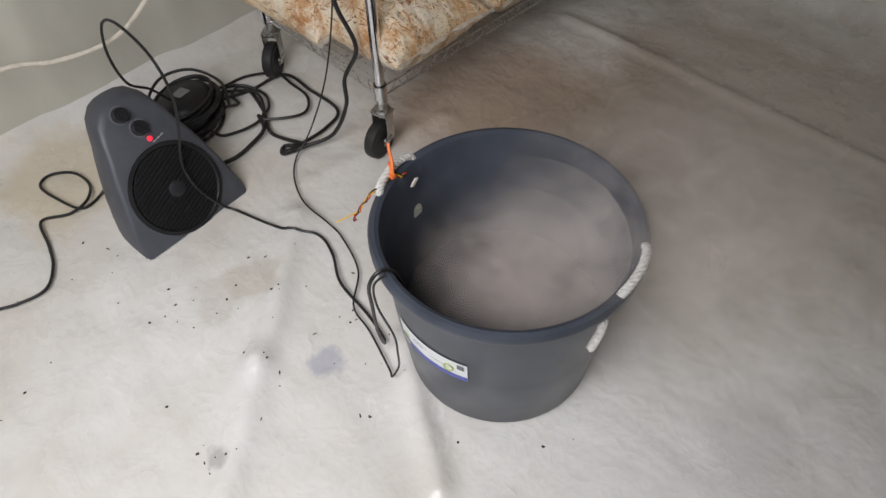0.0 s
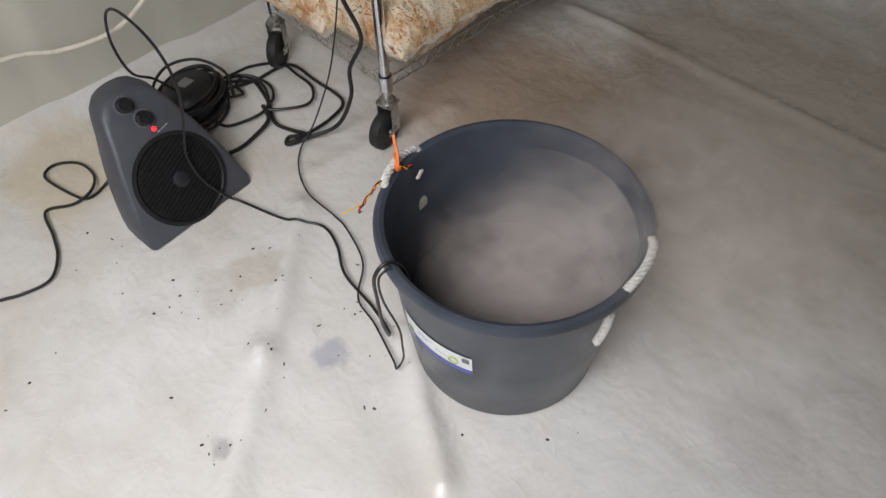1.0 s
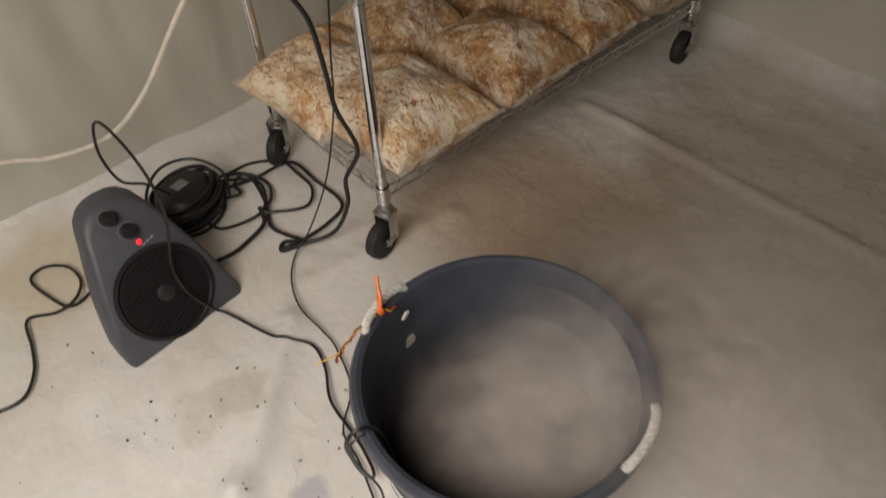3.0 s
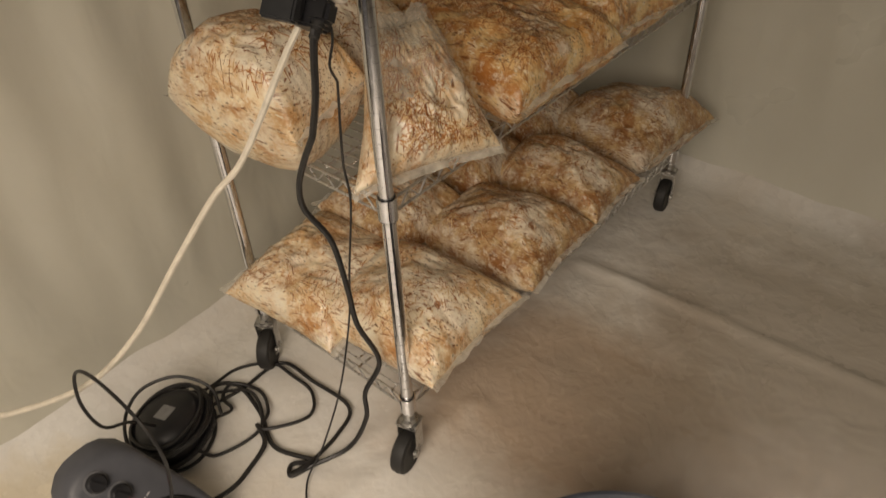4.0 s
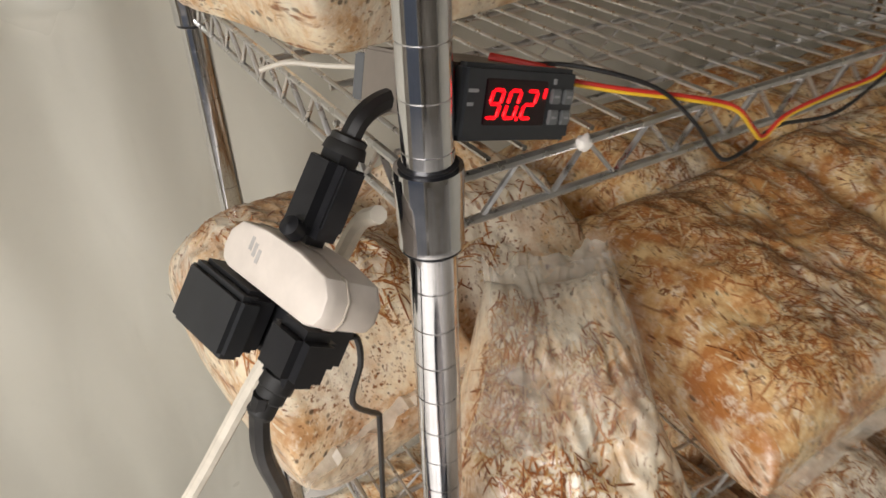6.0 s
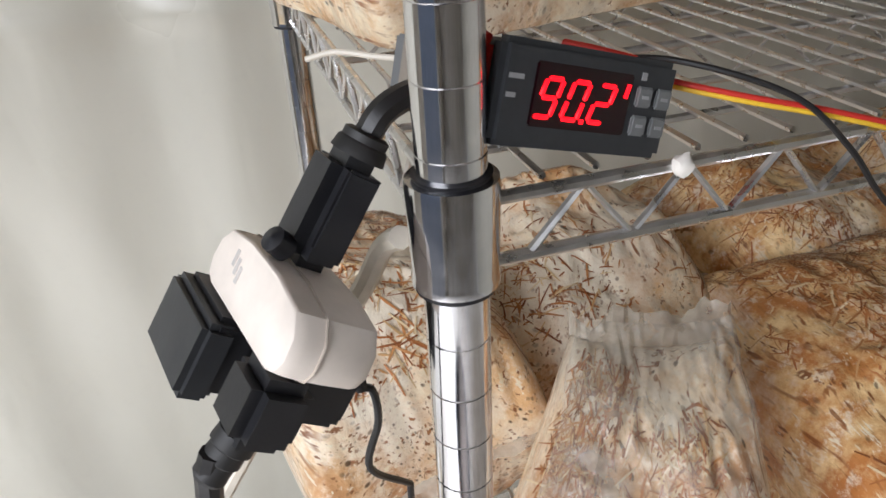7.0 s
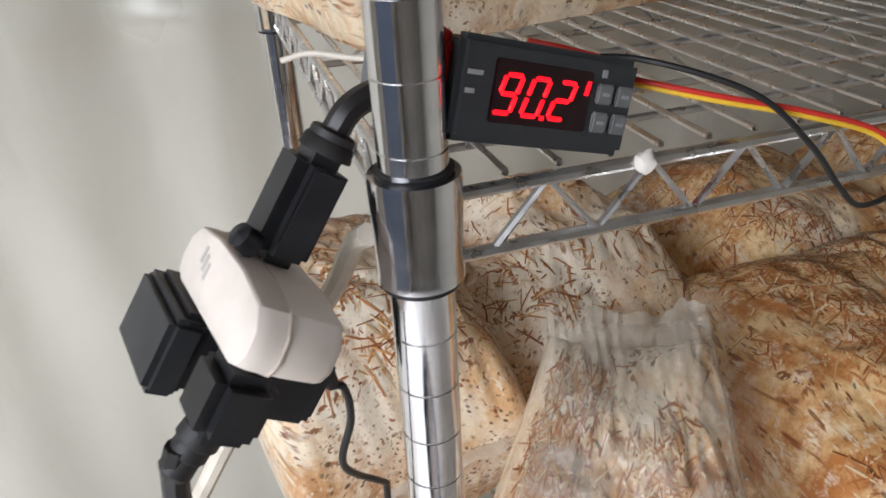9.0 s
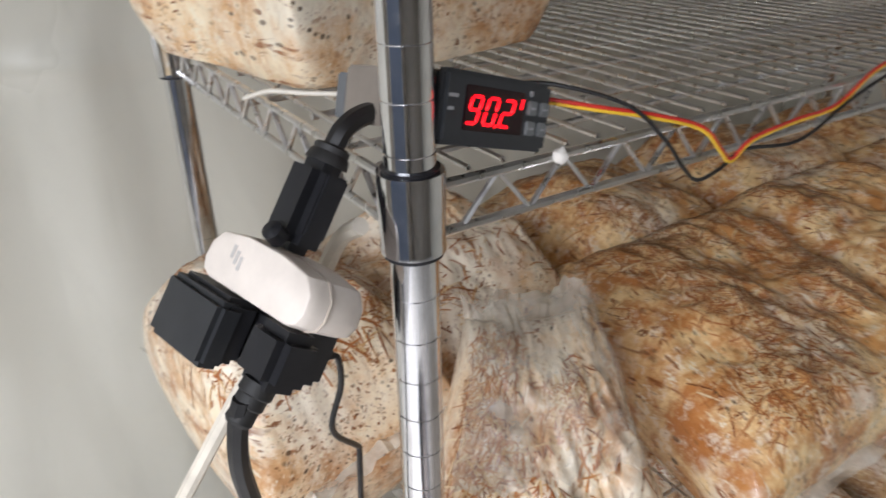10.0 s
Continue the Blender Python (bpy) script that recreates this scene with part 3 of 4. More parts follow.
for s in (0, 1):
    c = bm.verts.new(rim(97.5, 0.2012 - 0.0008 * s, 0.262))
    loop = [bm.verts.new(rim(97.5 + 3.4 * math.cos(k * math.pi / 12), 0.2012 - 0.0008 * s, 0.262 + 0.019 * math.sin(k * math.pi / 12))) for k in range(24)]
    for k in range(24):
        bm.faces.new((c, loop[k], loop[(k + 1) % 24]))
part("round_sticker", bm, plain("sticker", (0.6, 0.6, 0.48), 0.5, scale=120, vary=0.3), tub, "pale oval sticker inside the tub")
M_ROPE = plain("rope_white", (0.6, 0.58, 0.54), 0.8, scale=160, vary=0.2, bump=0.4)


def rope(pts, r, parent):
    """Three twisted strands along a line."""
    line = glide(pts, 10)
    bm = bmesh.new()
    for s in range(3):
        strand = []
        for i, p in enumerate(line):
            d = (line[min(i + 1, len(line) - 1)] - line[max(i - 1, 0)]).normalized()
            side = d.cross(Vector((0, 0, 1))).normalized()
            a = i * 0.62 + s * 2 * math.pi / 3
            strand.append(p + r * 0.5 * (math.cos(a) * side + math.sin(a) * d.cross(side)))
        tube(bm, strand, r * 0.58, 7)
    return part("rope_handle", bm, M_ROPE, parent, "twisted white rope handle")


rope([rim(92, 0.217, 0.352), rim(93.5, 0.224, 0.378), rim(99, 0.226, 0.386), rim(106, 0.227, 0.388), rim(114, 0.227, 0.385), rim(119, 0.226, 0.377), rim(120.5, 0.22, 0.352)], 0.0075, tub)
rope([rim(-58, 0.217, 0.35), rim(-60, 0.224, 0.377), rim(-66, 0.227, 0.386), rim(-74, 0.228, 0.387), rim(-82, 0.227, 0.384), rim(-87, 0.224, 0.376), rim(-88.5, 0.217, 0.352)], 0.0075, tub)
rope([rim(-95, 0.222, 0.335), rim(-97, 0.226, 0.315), rim(-99, 0.226, 0.292), rim(-100, 0.224, 0.275)], 0.0075, tub)
TUB = Vector((-0.2195, -0.6025, 0))

# orange cable tie and the sensor on its lead at the rope handle
tie = thing("cable_tie", pose(*TUB), "orange plastic cable tie round the rope handle", "cable tie")
M_ORANGE = plain("orange_plastic", (0.85, 0.2, 0.04), 0.4)
c = rim(107, 0.226, 0.387)
bm = bmesh.new()
tube(bm, [c + Vector((0.012 * math.cos(a) * 0.6, 0.012 * math.cos(a), 0.012 * math.sin(a))) for a in (k * math.pi / 8 for k in range(17))], 0.003, 6)
part("loop", bm, M_ORANGE, tie)
bm = bmesh.new()
tube(bm, glide([c + Vector((-0.008, -0.014, 0.002)), c + Vector((0.0, -0.006, 0.02)), c + Vector((0.008, 0.009, 0.032)), c + Vector((0.014, 0.018, 0.042))]), 0.003, 6)
part("tail", bm, M_ORANGE, tie)
bm = bmesh.new()
box(bm, c + Vector((-0.013, -0.019, -0.003)), c + Vector((-0.004, -0.01, 0.006)), 0.001)
part("lock", bm, M_ORANGE, tie)
sensor = thing("humidity_sensor", pose(*TUB), "small white humidity sensor on a twisted coloured lead", "sensor")
LEAD = (("red_wire", (0.55, 0.03, 0.02)), ("yellow_wire", (0.8, 0.5, 0.03)), ("black_wire", (0.015, 0.014, 0.014)))
M_LEAD = {n: plain(n, col, 0.45) for n, col in LEAD}
start = [rim(103, 0.207, 0.372), rim(112, 0.221, 0.385), rim(122, 0.236, 0.382), rim(130, 0.25, 0.374), rim(133, 0.258, 0.362)]
for k, (n, col) in enumerate(LEAD):
    line = [p + Vector((0.0028 * math.cos(i * 0.9 + 2.1 * k), 0.0028 * math.sin(i * 0.9 + 2.1 * k), 0.002 * math.cos(i + k))) for i, p in enumerate(glide(start, 9))]
    if n == "yellow_wire":
        line = line[:-9] + glide([line[-9], rim(133, 0.268, 0.372), rim(135, 0.285, 0.37)], 5)
    bm = bmesh.new()
    tube(bm, line, 0.0012, 6)
    part("lead", bm, M_LEAD[n], sensor, n.replace("_", " "))
bm = bmesh.new()
box(bm, (-0.004, -0.002, -0.011), (0.004, 0.002, 0.011), 0.001, Matrix.Translation(rim(100, 0.196, 0.35)) @ pose(0, 0, 0, 12, 20, 0))
part("sensor_body", bm, M_CREAM, sensor)

# water and the mist that fills the tub
bm = bmesh.new()
lathe(bm, [(0.0, 0.13), (0.186, 0.13), (0.1875, 0.134), (0.0, 0.134)], 64)
water_mat = Nodes("water", (0.03, 0.032, 0.035), 0.06)
water_mat.bump(water_mat.noise(18, 2), 0.1, 0.002)
tagged(new("water", mesh_of("water", bm, water_mat.mat)), "dark water standing in the tub", "water").matrix_world = pose(*TUB)
mist = thing("mist", pose(*TUB), "thin grey mist drifting in the tub", "mist", kind="stuff")
for k, z in enumerate((0.2, 0.235, 0.265, 0.29, 0.315)):
    m = Nodes("mist_layer", (0.7, 0.61, 0.56), 1.0)
    at = m.where((1, 1, 1), (0.1 * k, 0.2, 0.7 * k))
    cloud = m.ramp(m.noise(7.5 + k, 5, 0.55, at, 0.6), (0.3, 0.02), (0.75, 0.25))
    d = m.node("ShaderNodeVectorMath")
    d.operation = "DISTANCE"
    m.link(m.where((1, 1, 0)), d.inputs[0])
    d.inputs[1].default_value = (0.01, -0.055, 0)
    fade = m.ramp(d.outputs["Value"], (0.06, 1.0), (0.21, 0.04))
    m.link(m.math("MULTIPLY", cloud, fade), m.bsdf.inputs["Alpha"])
    m.bsdf.inputs["Specular IOR Level"].default_value = 0.0
    bm = bmesh.new()
    r = 0.19 + (z - 0.17) * 0.09
    grid(bm, 30, 30, lambda u, v: Vector(((2 * u - 1) * r * math.sqrt(1 - (2 * v - 1) ** 2 / 2), (2 * v - 1) * r * math.sqrt(1 - (2 * u - 1) ** 2 / 2), z + 0.012 * noise.noise((u * 3, v * 3, k)))))
    layer = part("mist_layer", bm, m.mat, mist)
    layer.visible_shadow = False

# mist spilling over the rim and drifting low over the sheet
for k, (x, y, z, r) in enumerate(((0.17, -0.16, 0.405, 0.3), (0.24, -0.2, 0.33, 0.36), (0.36, -0.22, 0.24, 0.44))):
    m = Nodes("mist_veil", (0.6, 0.54, 0.49), 1.0)
    cloud = m.ramp(m.noise(5.0 + k, 5, 0.6, m.where((1, 1, 1), (0.3 * k, 0.1, 0.9 * k)), 0.8), (0.32, 0.03), (0.7, 0.5))
    d = m.node("ShaderNodeVectorMath")
    d.operation = "LENGTH"
    m.link(m.where((1 / r, 1 / r, 0)), d.inputs[0])
    m.link(m.math("MULTIPLY", cloud, m.ramp(d.outputs["Value"], (0.25, 1.0), (0.98, 0.0))), m.bsdf.inputs["Alpha"])
    m.bsdf.inputs["Specular IOR Level"].default_value = 0.0
    bm = bmesh.new()
    grid(bm, 26, 26, lambda u, v: ((2 * u - 1) * r, (2 * v - 1) * r, 0.02 * noise.noise((u * 3, v * 3, 5 + k))))
    veil = part("mist_veil", bm, m.mat, mist)
    veil.location = (x, y, z)
    veil.visible_shadow = False

# ---- fan heater ----
heater = thing("fan_heater", pose(-0.483, 0.1125, 0, 0, 0, 5.8), "dark grey plastic fan heater with a round black grille, switched on", "heater")
HALF = ((0.0, 0.143), (0.012, 0.146), (0.05, 0.14), (0.1, 0.13), (0.15, 0.117), (0.2, 0.102), (0.24, 0.088), (0.275, 0.077), (0.3, 0.066), (0.32, 0.046), (0.328, 0.025), (0.33, 0.0))


def face(v, back=0.0):
    """A place on the leaning front, v up along it: y and z."""
    bend = max(0, v - 0.225)
    return v * 0.47 + bend * 0.12 + back, v * 0.883 - bend * 0.06


loop = [(h, v) for v, h in HALF] + [(-h, v) for v, h in HALF[-2::-1]]
bm = bmesh.new()
rings = []
for shrink, back in ((0.93, 0.0), (0.975, 0.003), (1.0, 0.012), (1.0, 0.05), (0.985, 0.09), (0.93, 0.125), (0.83, 0.14)):
    row = []
    for h, v in loop:
        depth = back * (1.0 - 0.4 * v / 0.34)
        y, z = face(0.012 + (v - 0.012) * (shrink if v > 0.02 else 1.0) if v > 0.012 else v, depth)
        row.append(bm.verts.new((h * shrink, y, max(0.0, z))))
    rings.append(row)
for a, b in zip(rings, rings[1:]):
    for k in range(len(loop)):
        bm.faces.new((a[k], b[k], b[(k + 1) % len(loop)], a[(k + 1) % len(loop)]))
bm.faces.new(rings[0])
bm.faces.new(rings[-1][::-1])
bmesh.ops.recalc_face_normals(bm, faces=bm.faces)
bmesh.ops.triangulate(bm, faces=[f for f in bm.faces if len(f.verts) > 6])
part("housing", bm, M_HEATER, heater)
LEANS = Matrix.Translation((0.0, *face(0.104))) @ pose(0, 0, 0, 62, 0, 0)
bm = bmesh.new()
lathe(bm, [(0.094, -0.004), (0.106, -0.002), (0.109, 0.002), (0.1075, 0.005), (0.1, 0.0055), (0.096, 0.002), (0.094, -0.004)], 56, LEANS)
part("grille_ring", bm, M_GRILL, heater, "black grille surround")
bm = bmesh.new()
lathe(bm, [(0.0, 0.0005), (0.098, 0.0005), (0.098, 0.0015), (0.0, 0.0015)], 40, LEANS)
part("grille_back", bm, plain("dark_inside", (0.006, 0.006, 0.006), 0.7), heater)
for k in range(21):
    x = -0.09 + 0.009 * k
    h = math.sqrt(max(0, 0.096 ** 2 - x * x))
    bm = bmesh.new()
    box(bm, (-h, x - 0.0014, 0.001), (h, x + 0.0014, 0.0062), 0, LEANS @ pose(0, 0, 0, 0, 0, 22))
    part("grille_slat", bm, M_GRILL, heater)
bm = bmesh.new()
lathe(bm, [(0.0, 0.001), (0.019, 0.001), (0.019, 0.0062), (0.017, 0.007), (0.0, 0.0072)], 28, LEANS)
part("grille_hub", bm, plain("hub_grey", (0.02, 0.02, 0.022), 0.4), heater)
for x, v in ((-0.009, 0.3), (0.01, 0.258)):
    at = Matrix.Translation((x - 0.004, *face(v))) @ pose(0, 0, 0, 56, 0, 0)
    bm = bmesh.new()
    lathe(bm, [(0.0, 0.0), (0.0215, 0.0), (0.021, 0.0012), (0.0, 0.0012)], 28, at)
    part("dial", bm, plain("dial_grey", (0.11, 0.112, 0.12), 0.5), heater, "printed dial ring")
    bm = bmesh.new()
    lathe(bm, [(0.0, 0.001), (0.0175, 0.001), (0.0165, 0.013), (0.014, 0.0155), (0.0, 0.0155)], 28, at)
    box(bm, (-0.003, -0.0155, 0.013), (0.003, 0.0155, 0.0195), 0.0012, at @ pose(0, 0, 0, 0, 0, 30))
    part("knob", bm, M_PLASTIC, heater, "black knob")
led = Nodes("led_red", (0.8, 0.02, 0.03), 0.3)
led.bsdf.inputs["Emission Color"].default_value = (1.0, 0.015, 0.03, 1)
led.bsdf.inputs["Emission Strength"].default_value = 3.0
at = Matrix.Translation((0.012, *face(0.228))) @ pose(0, 0, 0, 60, 0, 0)
bm = bmesh.new()
lathe(bm, [(0.0, 0.0), (0.0055, 0.0), (0.005, 0.003), (0.0, 0.0042)], 16, at)
part("indicator_light", bm, led.mat, heater, "glowing red indicator")
for k in range(3):
    bm = bmesh.new()
    box(bm, (0.0 + 0.011 * k, -0.012, 0.0002), (0.008 + 0.011 * k, -0.0095, 0.0012), 0, at @ pose(0, 0, 0, 0, 0, 12))
    part("print_bar", bm, plain("print_grey", (0.42, 0.4, 0.4), 0.6), heater)

# ---- cord reel and cords on the floor ----
reel = thing("cord_bundle", pose(-0.305, 0.44, 0, 0, 0, 20), "black transformer box with its cord heaped round it", "adapter")
bm = bmesh.new()
lathe(bm, [(0.0, 0.004), (0.078, 0.004), (0.086, 0.014), (0.086, 0.05), (0.078, 0.082), (0.062, 0.098), (0.03, 0.106), (0.0, 0.107)], 36, Matrix.Diagonal((1.05, 0.86, 1, 1)))
part("case", bm, M_PLASTIC, reel)
bm = bmesh.new()
box(bm, (-0.03, -0.018, 0.1065), (0.008, 0.012, 0.1085), 0.0005, pose(0, 0, 0, 0, 4, 0))
part("rating_plate", bm, plain("plate_grey", (0.2, 0.2, 0.2), 0.4), reel, "small grey rating plate")
for k in range(4):
    a = radians(-60 + 40 * k)
    bm = bmesh.new()
    box(bm, (-0.004, -0.012, 0.02), (0.006, 0.012, 0.07), 0.003, Matrix.Translation((0.1 * math.cos(a), 0.08 * math.sin(a), 0)) @ pose(0, 0, 0, 0, -8, math.degrees(a)))
    part("vent_rib", bm, M_PLASTIC, reel)
turns = random.Random(8)
for k in range(9):
    bm = bmesh.new()
    tilt, spin, lift = turns.uniform(0.1, 0.45), turns.uniform(0, 6.3), 0.018 + 0.009 * k
    wide = 1.06 - 0.035 * max(0, k - 3)
    tube(bm, [(0.094 * wide * math.cos(a) * (1 + 0.05 * math.sin(3 * a + spin)), 0.079 * wide * math.sin(a) * (1 + 0.06 * math.sin(2 * a + k)), max(0.006, lift + 0.05 * tilt * math.sin(a + spin))) for a in (i * math.pi / 20 for i in range(41))], 0.0042, 7)
    part("wound_cord", bm, M_CORD, reel, "black cord wound round the box")
Zc = 0.007
cord("heater_cord", [(-0.56, 0.36, 0.06), (-0.6, 0.37, Zc), (-0.66, 0.355, Zc), (-0.69, 0.43, Zc), (-0.7, 0.5, Zc), (-0.665, 0.52, Zc), (-0.62, 0.485, Zc), (-0.61, 0.42, Zc), (-0.64, 0.365, 0.014),
                     (-0.69, 0.36, Zc), (-0.75, 0.385, Zc), (-0.77, 0.3, Zc), (-0.79, 0.235, Zc), (-0.83, 0.185, Zc), (-0.89, 0.19, Zc), (-0.95, 0.215, Zc), (-1.1, 0.26, Zc), (-1.4, 0.3, Zc)], 0.0036, M_CORD, "black flat heater cord looping over the floor")
cord("mist_maker_cord", [(-0.34, 0.42, 0.11), (-0.385, 0.405, 0.181), (-0.436, 0.377, 0.242), (-0.452, 0.368, 0.332), (-0.437, 0.372, 0.398), (-0.428, 0.31, 0.428), (-0.423, 0.2, 0.409), (-0.421, 0.157, 0.339),
                         (-0.428, 0.168, 0.237), (-0.452, 0.17, 0.142), (-0.452, 0.135, 0.085), (-0.424, 0.105, 0.03), (-0.4, 0.085, Zc), (-0.36, -0.04, 0.012), (-0.31, -0.11, Zc), (-0.32, -0.18, Zc), (-0.36, -0.26, Zc + 0.004),
                         (-0.37, -0.36, Zc), (-0.385, -0.43, 0.012), (-0.4, -0.455, 0.03), (-0.43, -0.485, 0.14), (-0.455, -0.52, 0.28), (-0.464, -0.535, 0.362), (-0.444, -0.543, 0.389), (-0.418, -0.55, 0.36), (-0.405, -0.56, 0.25), (-0.4, -0.57, 0.14)], 0.0033, M_CORD,
     "black cord hooked over the white cord and into the tub")
cord("hanging_cable", [(-0.012, 0.065, 0.875), (-0.013, 0.077, 0.735), (-0.013, 0.073, 0.655), (-0.015, 0.1, 0.5), (-0.02, 0.12, 0.356), (-0.06, 0.135, 0.18), (-0.13, 0.135, 0.06), (-0.19, 0.13, Zc), (-0.24, 0.07, Zc), (-0.27, -0.01, Zc),
                     (-0.27, -0.1, Zc), (-0.275, -0.16, Zc), (-0.31, -0.26, Zc), (-0.38, -0.33, Zc + 0.004), (-0.395, -0.4, Zc), (-0.425, -0.495, 0.01), (-0.434, -0.515, 0.014), (-0.422, -0.525, 0.05), (-0.425, -0.532, 0.11), (-0.434, -0.541, 0.19), (-0.458, -0.541, 0.3), (-0.463, -0.546, 0.37), (-0.442, -0.55, 0.384)], 0.0021, M_CORD, "thin black cord hanging from the plugs to the floor")
cord("floor_cable", [(-0.092, 0.04, 0.83), (-0.094, 0.07, 0.775), (-0.092, 0.095, 0.72), (-0.082, 0.105, 0.665), (-0.06, 0.08, 0.6), (-0.052, 0.068, 0.495), (-0.045, 0.065, 0.4), (-0.02, 0.047, 0.29), (-0.05, 0.067, 0.21), (-0.056, 0.07, 0.13),
                    (-0.09, 0.1, 0.04), (-0.16, 0.145, 0.012), (-0.205, 0.165, Zc), (-0.185, 0.185, Zc), (-0.15, 0.15, 0.014), (-0.18, 0.25, Zc), (-0.14, 0.35, Zc), (-0.125, 0.45, 0.014), (-0.16, 0.5, Zc), (-0.2, 0.46, Zc)], 0.0052, M_CORD, "thick black power cord hanging beside the rack")
cord("floor_cable", [(-0.22, 0.44, 0.03), (-0.12, 0.44, Zc), (-0.01, 0.43, Zc), (0.0, 0.32, Zc), (0.0, 0.2, Zc), (-0.07, 0.165, Zc), (-0.18, 0.15, 0.02), (-0.2, 0.17, Zc), (-0.14, 0.15, Zc)], 0.0046, M_CORD, "black power cord coiled loosely on the floor")
cord("floor_cable", [(-0.23, 0.47, 0.04), (-0.17, 0.47, 0.016), (-0.12, 0.4, 0.02), (-0.17, 0.31, 0.014), (-0.27, 0.33, Zc), (-0.3, 0.36, 0.03)], 0.004, M_CORD, "black power cord coiled loosely on the floor")
cord("floor_cable", [(-0.22, 0.4, 0.03), (-0.18, 0.4, 0.02), (-0.17, 0.45, 0.014), (-0.13, 0.46, 0.02), (-0.1, 0.4, Zc), (-0.13, 0.33, 0.018), (-0.17, 0.3, 0.02), (-0.08, 0.25, 0.012), (-0.025, 0.3, Zc), (-0.02, 0.38, Zc), (-0.03, 0.44, 0.016), (-0.09, 0.5, Zc), (-0.17, 0.5, 0.014), (-0.24, 0.5, 0.03)], 0.004, M_CORD, "black power cord coiled loosely on the floor")
cord("floor_cable", [(-0.36, 0.25, Zc), (-0.3, 0.24, Zc), (-0.25, 0.25, Zc), (-0.19, 0.27, 0.014), (-0.17, 0.32, 0.02)], 0.0055, M_CORD, "thick black cord running behind the heater")
cord("floor_cable", [(-0.38, 0.4, 0.05), (-0.395, 0.46, 0.06), (-0.36, 0.52, 0.08), (-0.3, 0.54, 0.1), (-0.23, 0.51, 0.1), (-0.19, 0.45, 0.07), (-0.21, 0.39, 0.04)], 0.004, M_CORD, "black cord wound over the transformer box")
cord("extension_cord", [(-1.6, 0.66, 0.3), (-1.1, 0.63, 0.3), (-0.8, 0.6, 0.27), (-0.62, 0.562, 0.286), (-0.53, 0.48, 0.3), (-0.425, 0.382, 0.352), (-0.339, 0.306, 0.456), (-0.255, 0.23, 0.613), (-0.194, 0.174, 0.725), (-0.15, 0.134, 0.79), (-0.075, 0.085, 0.94),
                        (-0.03, 0.07, 1.0), (-0.016, 0.055, 1.035), (-0.012, 0.035, 1.05)], 0.0052, M_CORD_WHITE, "cream extension cord slung down from the rack")

# ---- plugs hanging at the corner post ----
PLUG = pose(-0.06, 0.027, 1.036, 0, 36, 13)
adapter = thing("triple_socket", PLUG, "cream triple socket adapter with rounded ends", "socket")
bm = bmesh.new()
prof = [(-0.0445, -0.006), (-0.0415, -0.012), (-0.035, -0.0145), (0.035, -0.0145), (0.0415, -0.012), (0.0445, -0.006), (0.0435, 0.003), (0.037, 0.0105), (0.015, 0.014), (-0.015, 0.014), (-0.037, 0.0105), (-0.0435, 0.003)]
rows = []
for x, s in ((-0.0185, 0.93), (-0.0179, 0.965), (-0.0162, 0.985), (-0.0128, 1.0), (0.0, 1.012), (0.0135, 1.0), (0.017, 0.97), (0.0185, 0.92)):
    rows.append([bm.verts.new((x, y * s, z * s)) for y, z in prof])
for a, b in zip(rows, rows[1:]):
    for k in range(len(prof)):
        bm.faces.new((a[k], a[(k + 1) % len(prof)], b[(k + 1) % len(prof)], b[k]))
bm.faces.new(rows[0][::-1])
bm.faces.new(rows[-1])
bmesh.ops.recalc_face_normals(bm, faces=bm.faces)
part("shell", bm, M_CREAM, adapter)
bm = bmesh.new()
tube(bm, [(-0.006, y * 1.014, z * 1.014) for y, z in prof + prof[:1]], 0.0006, 5)
part("seam", bm, plain("cream_dark", (0.5, 0.43, 0.36), 0.5), adapter)
for k in range(3):
    bm = bmesh.new()
    box(bm, (-0.0188, 0.012 + 0.004 * k, -0.004 + 0.002 * k), (-0.018, 0.0145 + 0.004 * k, 0.003 + 0.002 * k))
    part("print_bar", bm, plain("print_faint", (0.5, 0.47, 0.44), 0.6), adapter)

top = thing("inline_plug", PLUG, "black moulded plug pushed into the cream socket", "plug")
bm = bmesh.new()
box(bm, (-0.0115, -0.006, 0.013), (0.0125, 0.021, 0.063), 0.006, None, 4)
part("body", bm, M_PLASTIC, top)
bm = bmesh.new()
box(bm, (-0.007, -0.0078, 0.024), (0.008, -0.005, 0.058), 0.0012)
part("grip", bm, M_PLASTIC, top)
bm = bmesh.new()
lathe(bm, [(0.0, 0.062), (0.0115, 0.062), (0.0105, 0.067), (0.0095, 0.068), (0.0095, 0.071), (0.0078, 0.072), (0.0, 0.072)], 20, Matrix.Translation((0.002, 0.008, 0)))
part("strain_relief", bm, M_RUBBER, top)
bm = bmesh.new()
lathe(bm, [(0.0, 0.0), (0.0055, 0.0), (0.0052, 0.008), (0.0, 0.0095)], 16, Matrix.Translation((-0.0115, 0.002, 0.019)) @ pose(0, 0, 0, 10, -70, 0))
part("button", bm, M_PLASTIC, top)
p0 = PLUG @ Vector((0.002, 0.008, 0.071))
cord("controller_cord", [p0, p0 + Vector((0.007, 0.001, 0.008)), p0 + Vector((0.018, 0.004, 0.012)), (0.012, 0.052, 1.104), (0.034, 0.056, 1.101), (0.052, 0.06, 1.1)], 0.0058, M_CORD, "thick black cord bending from the plug to the controller")

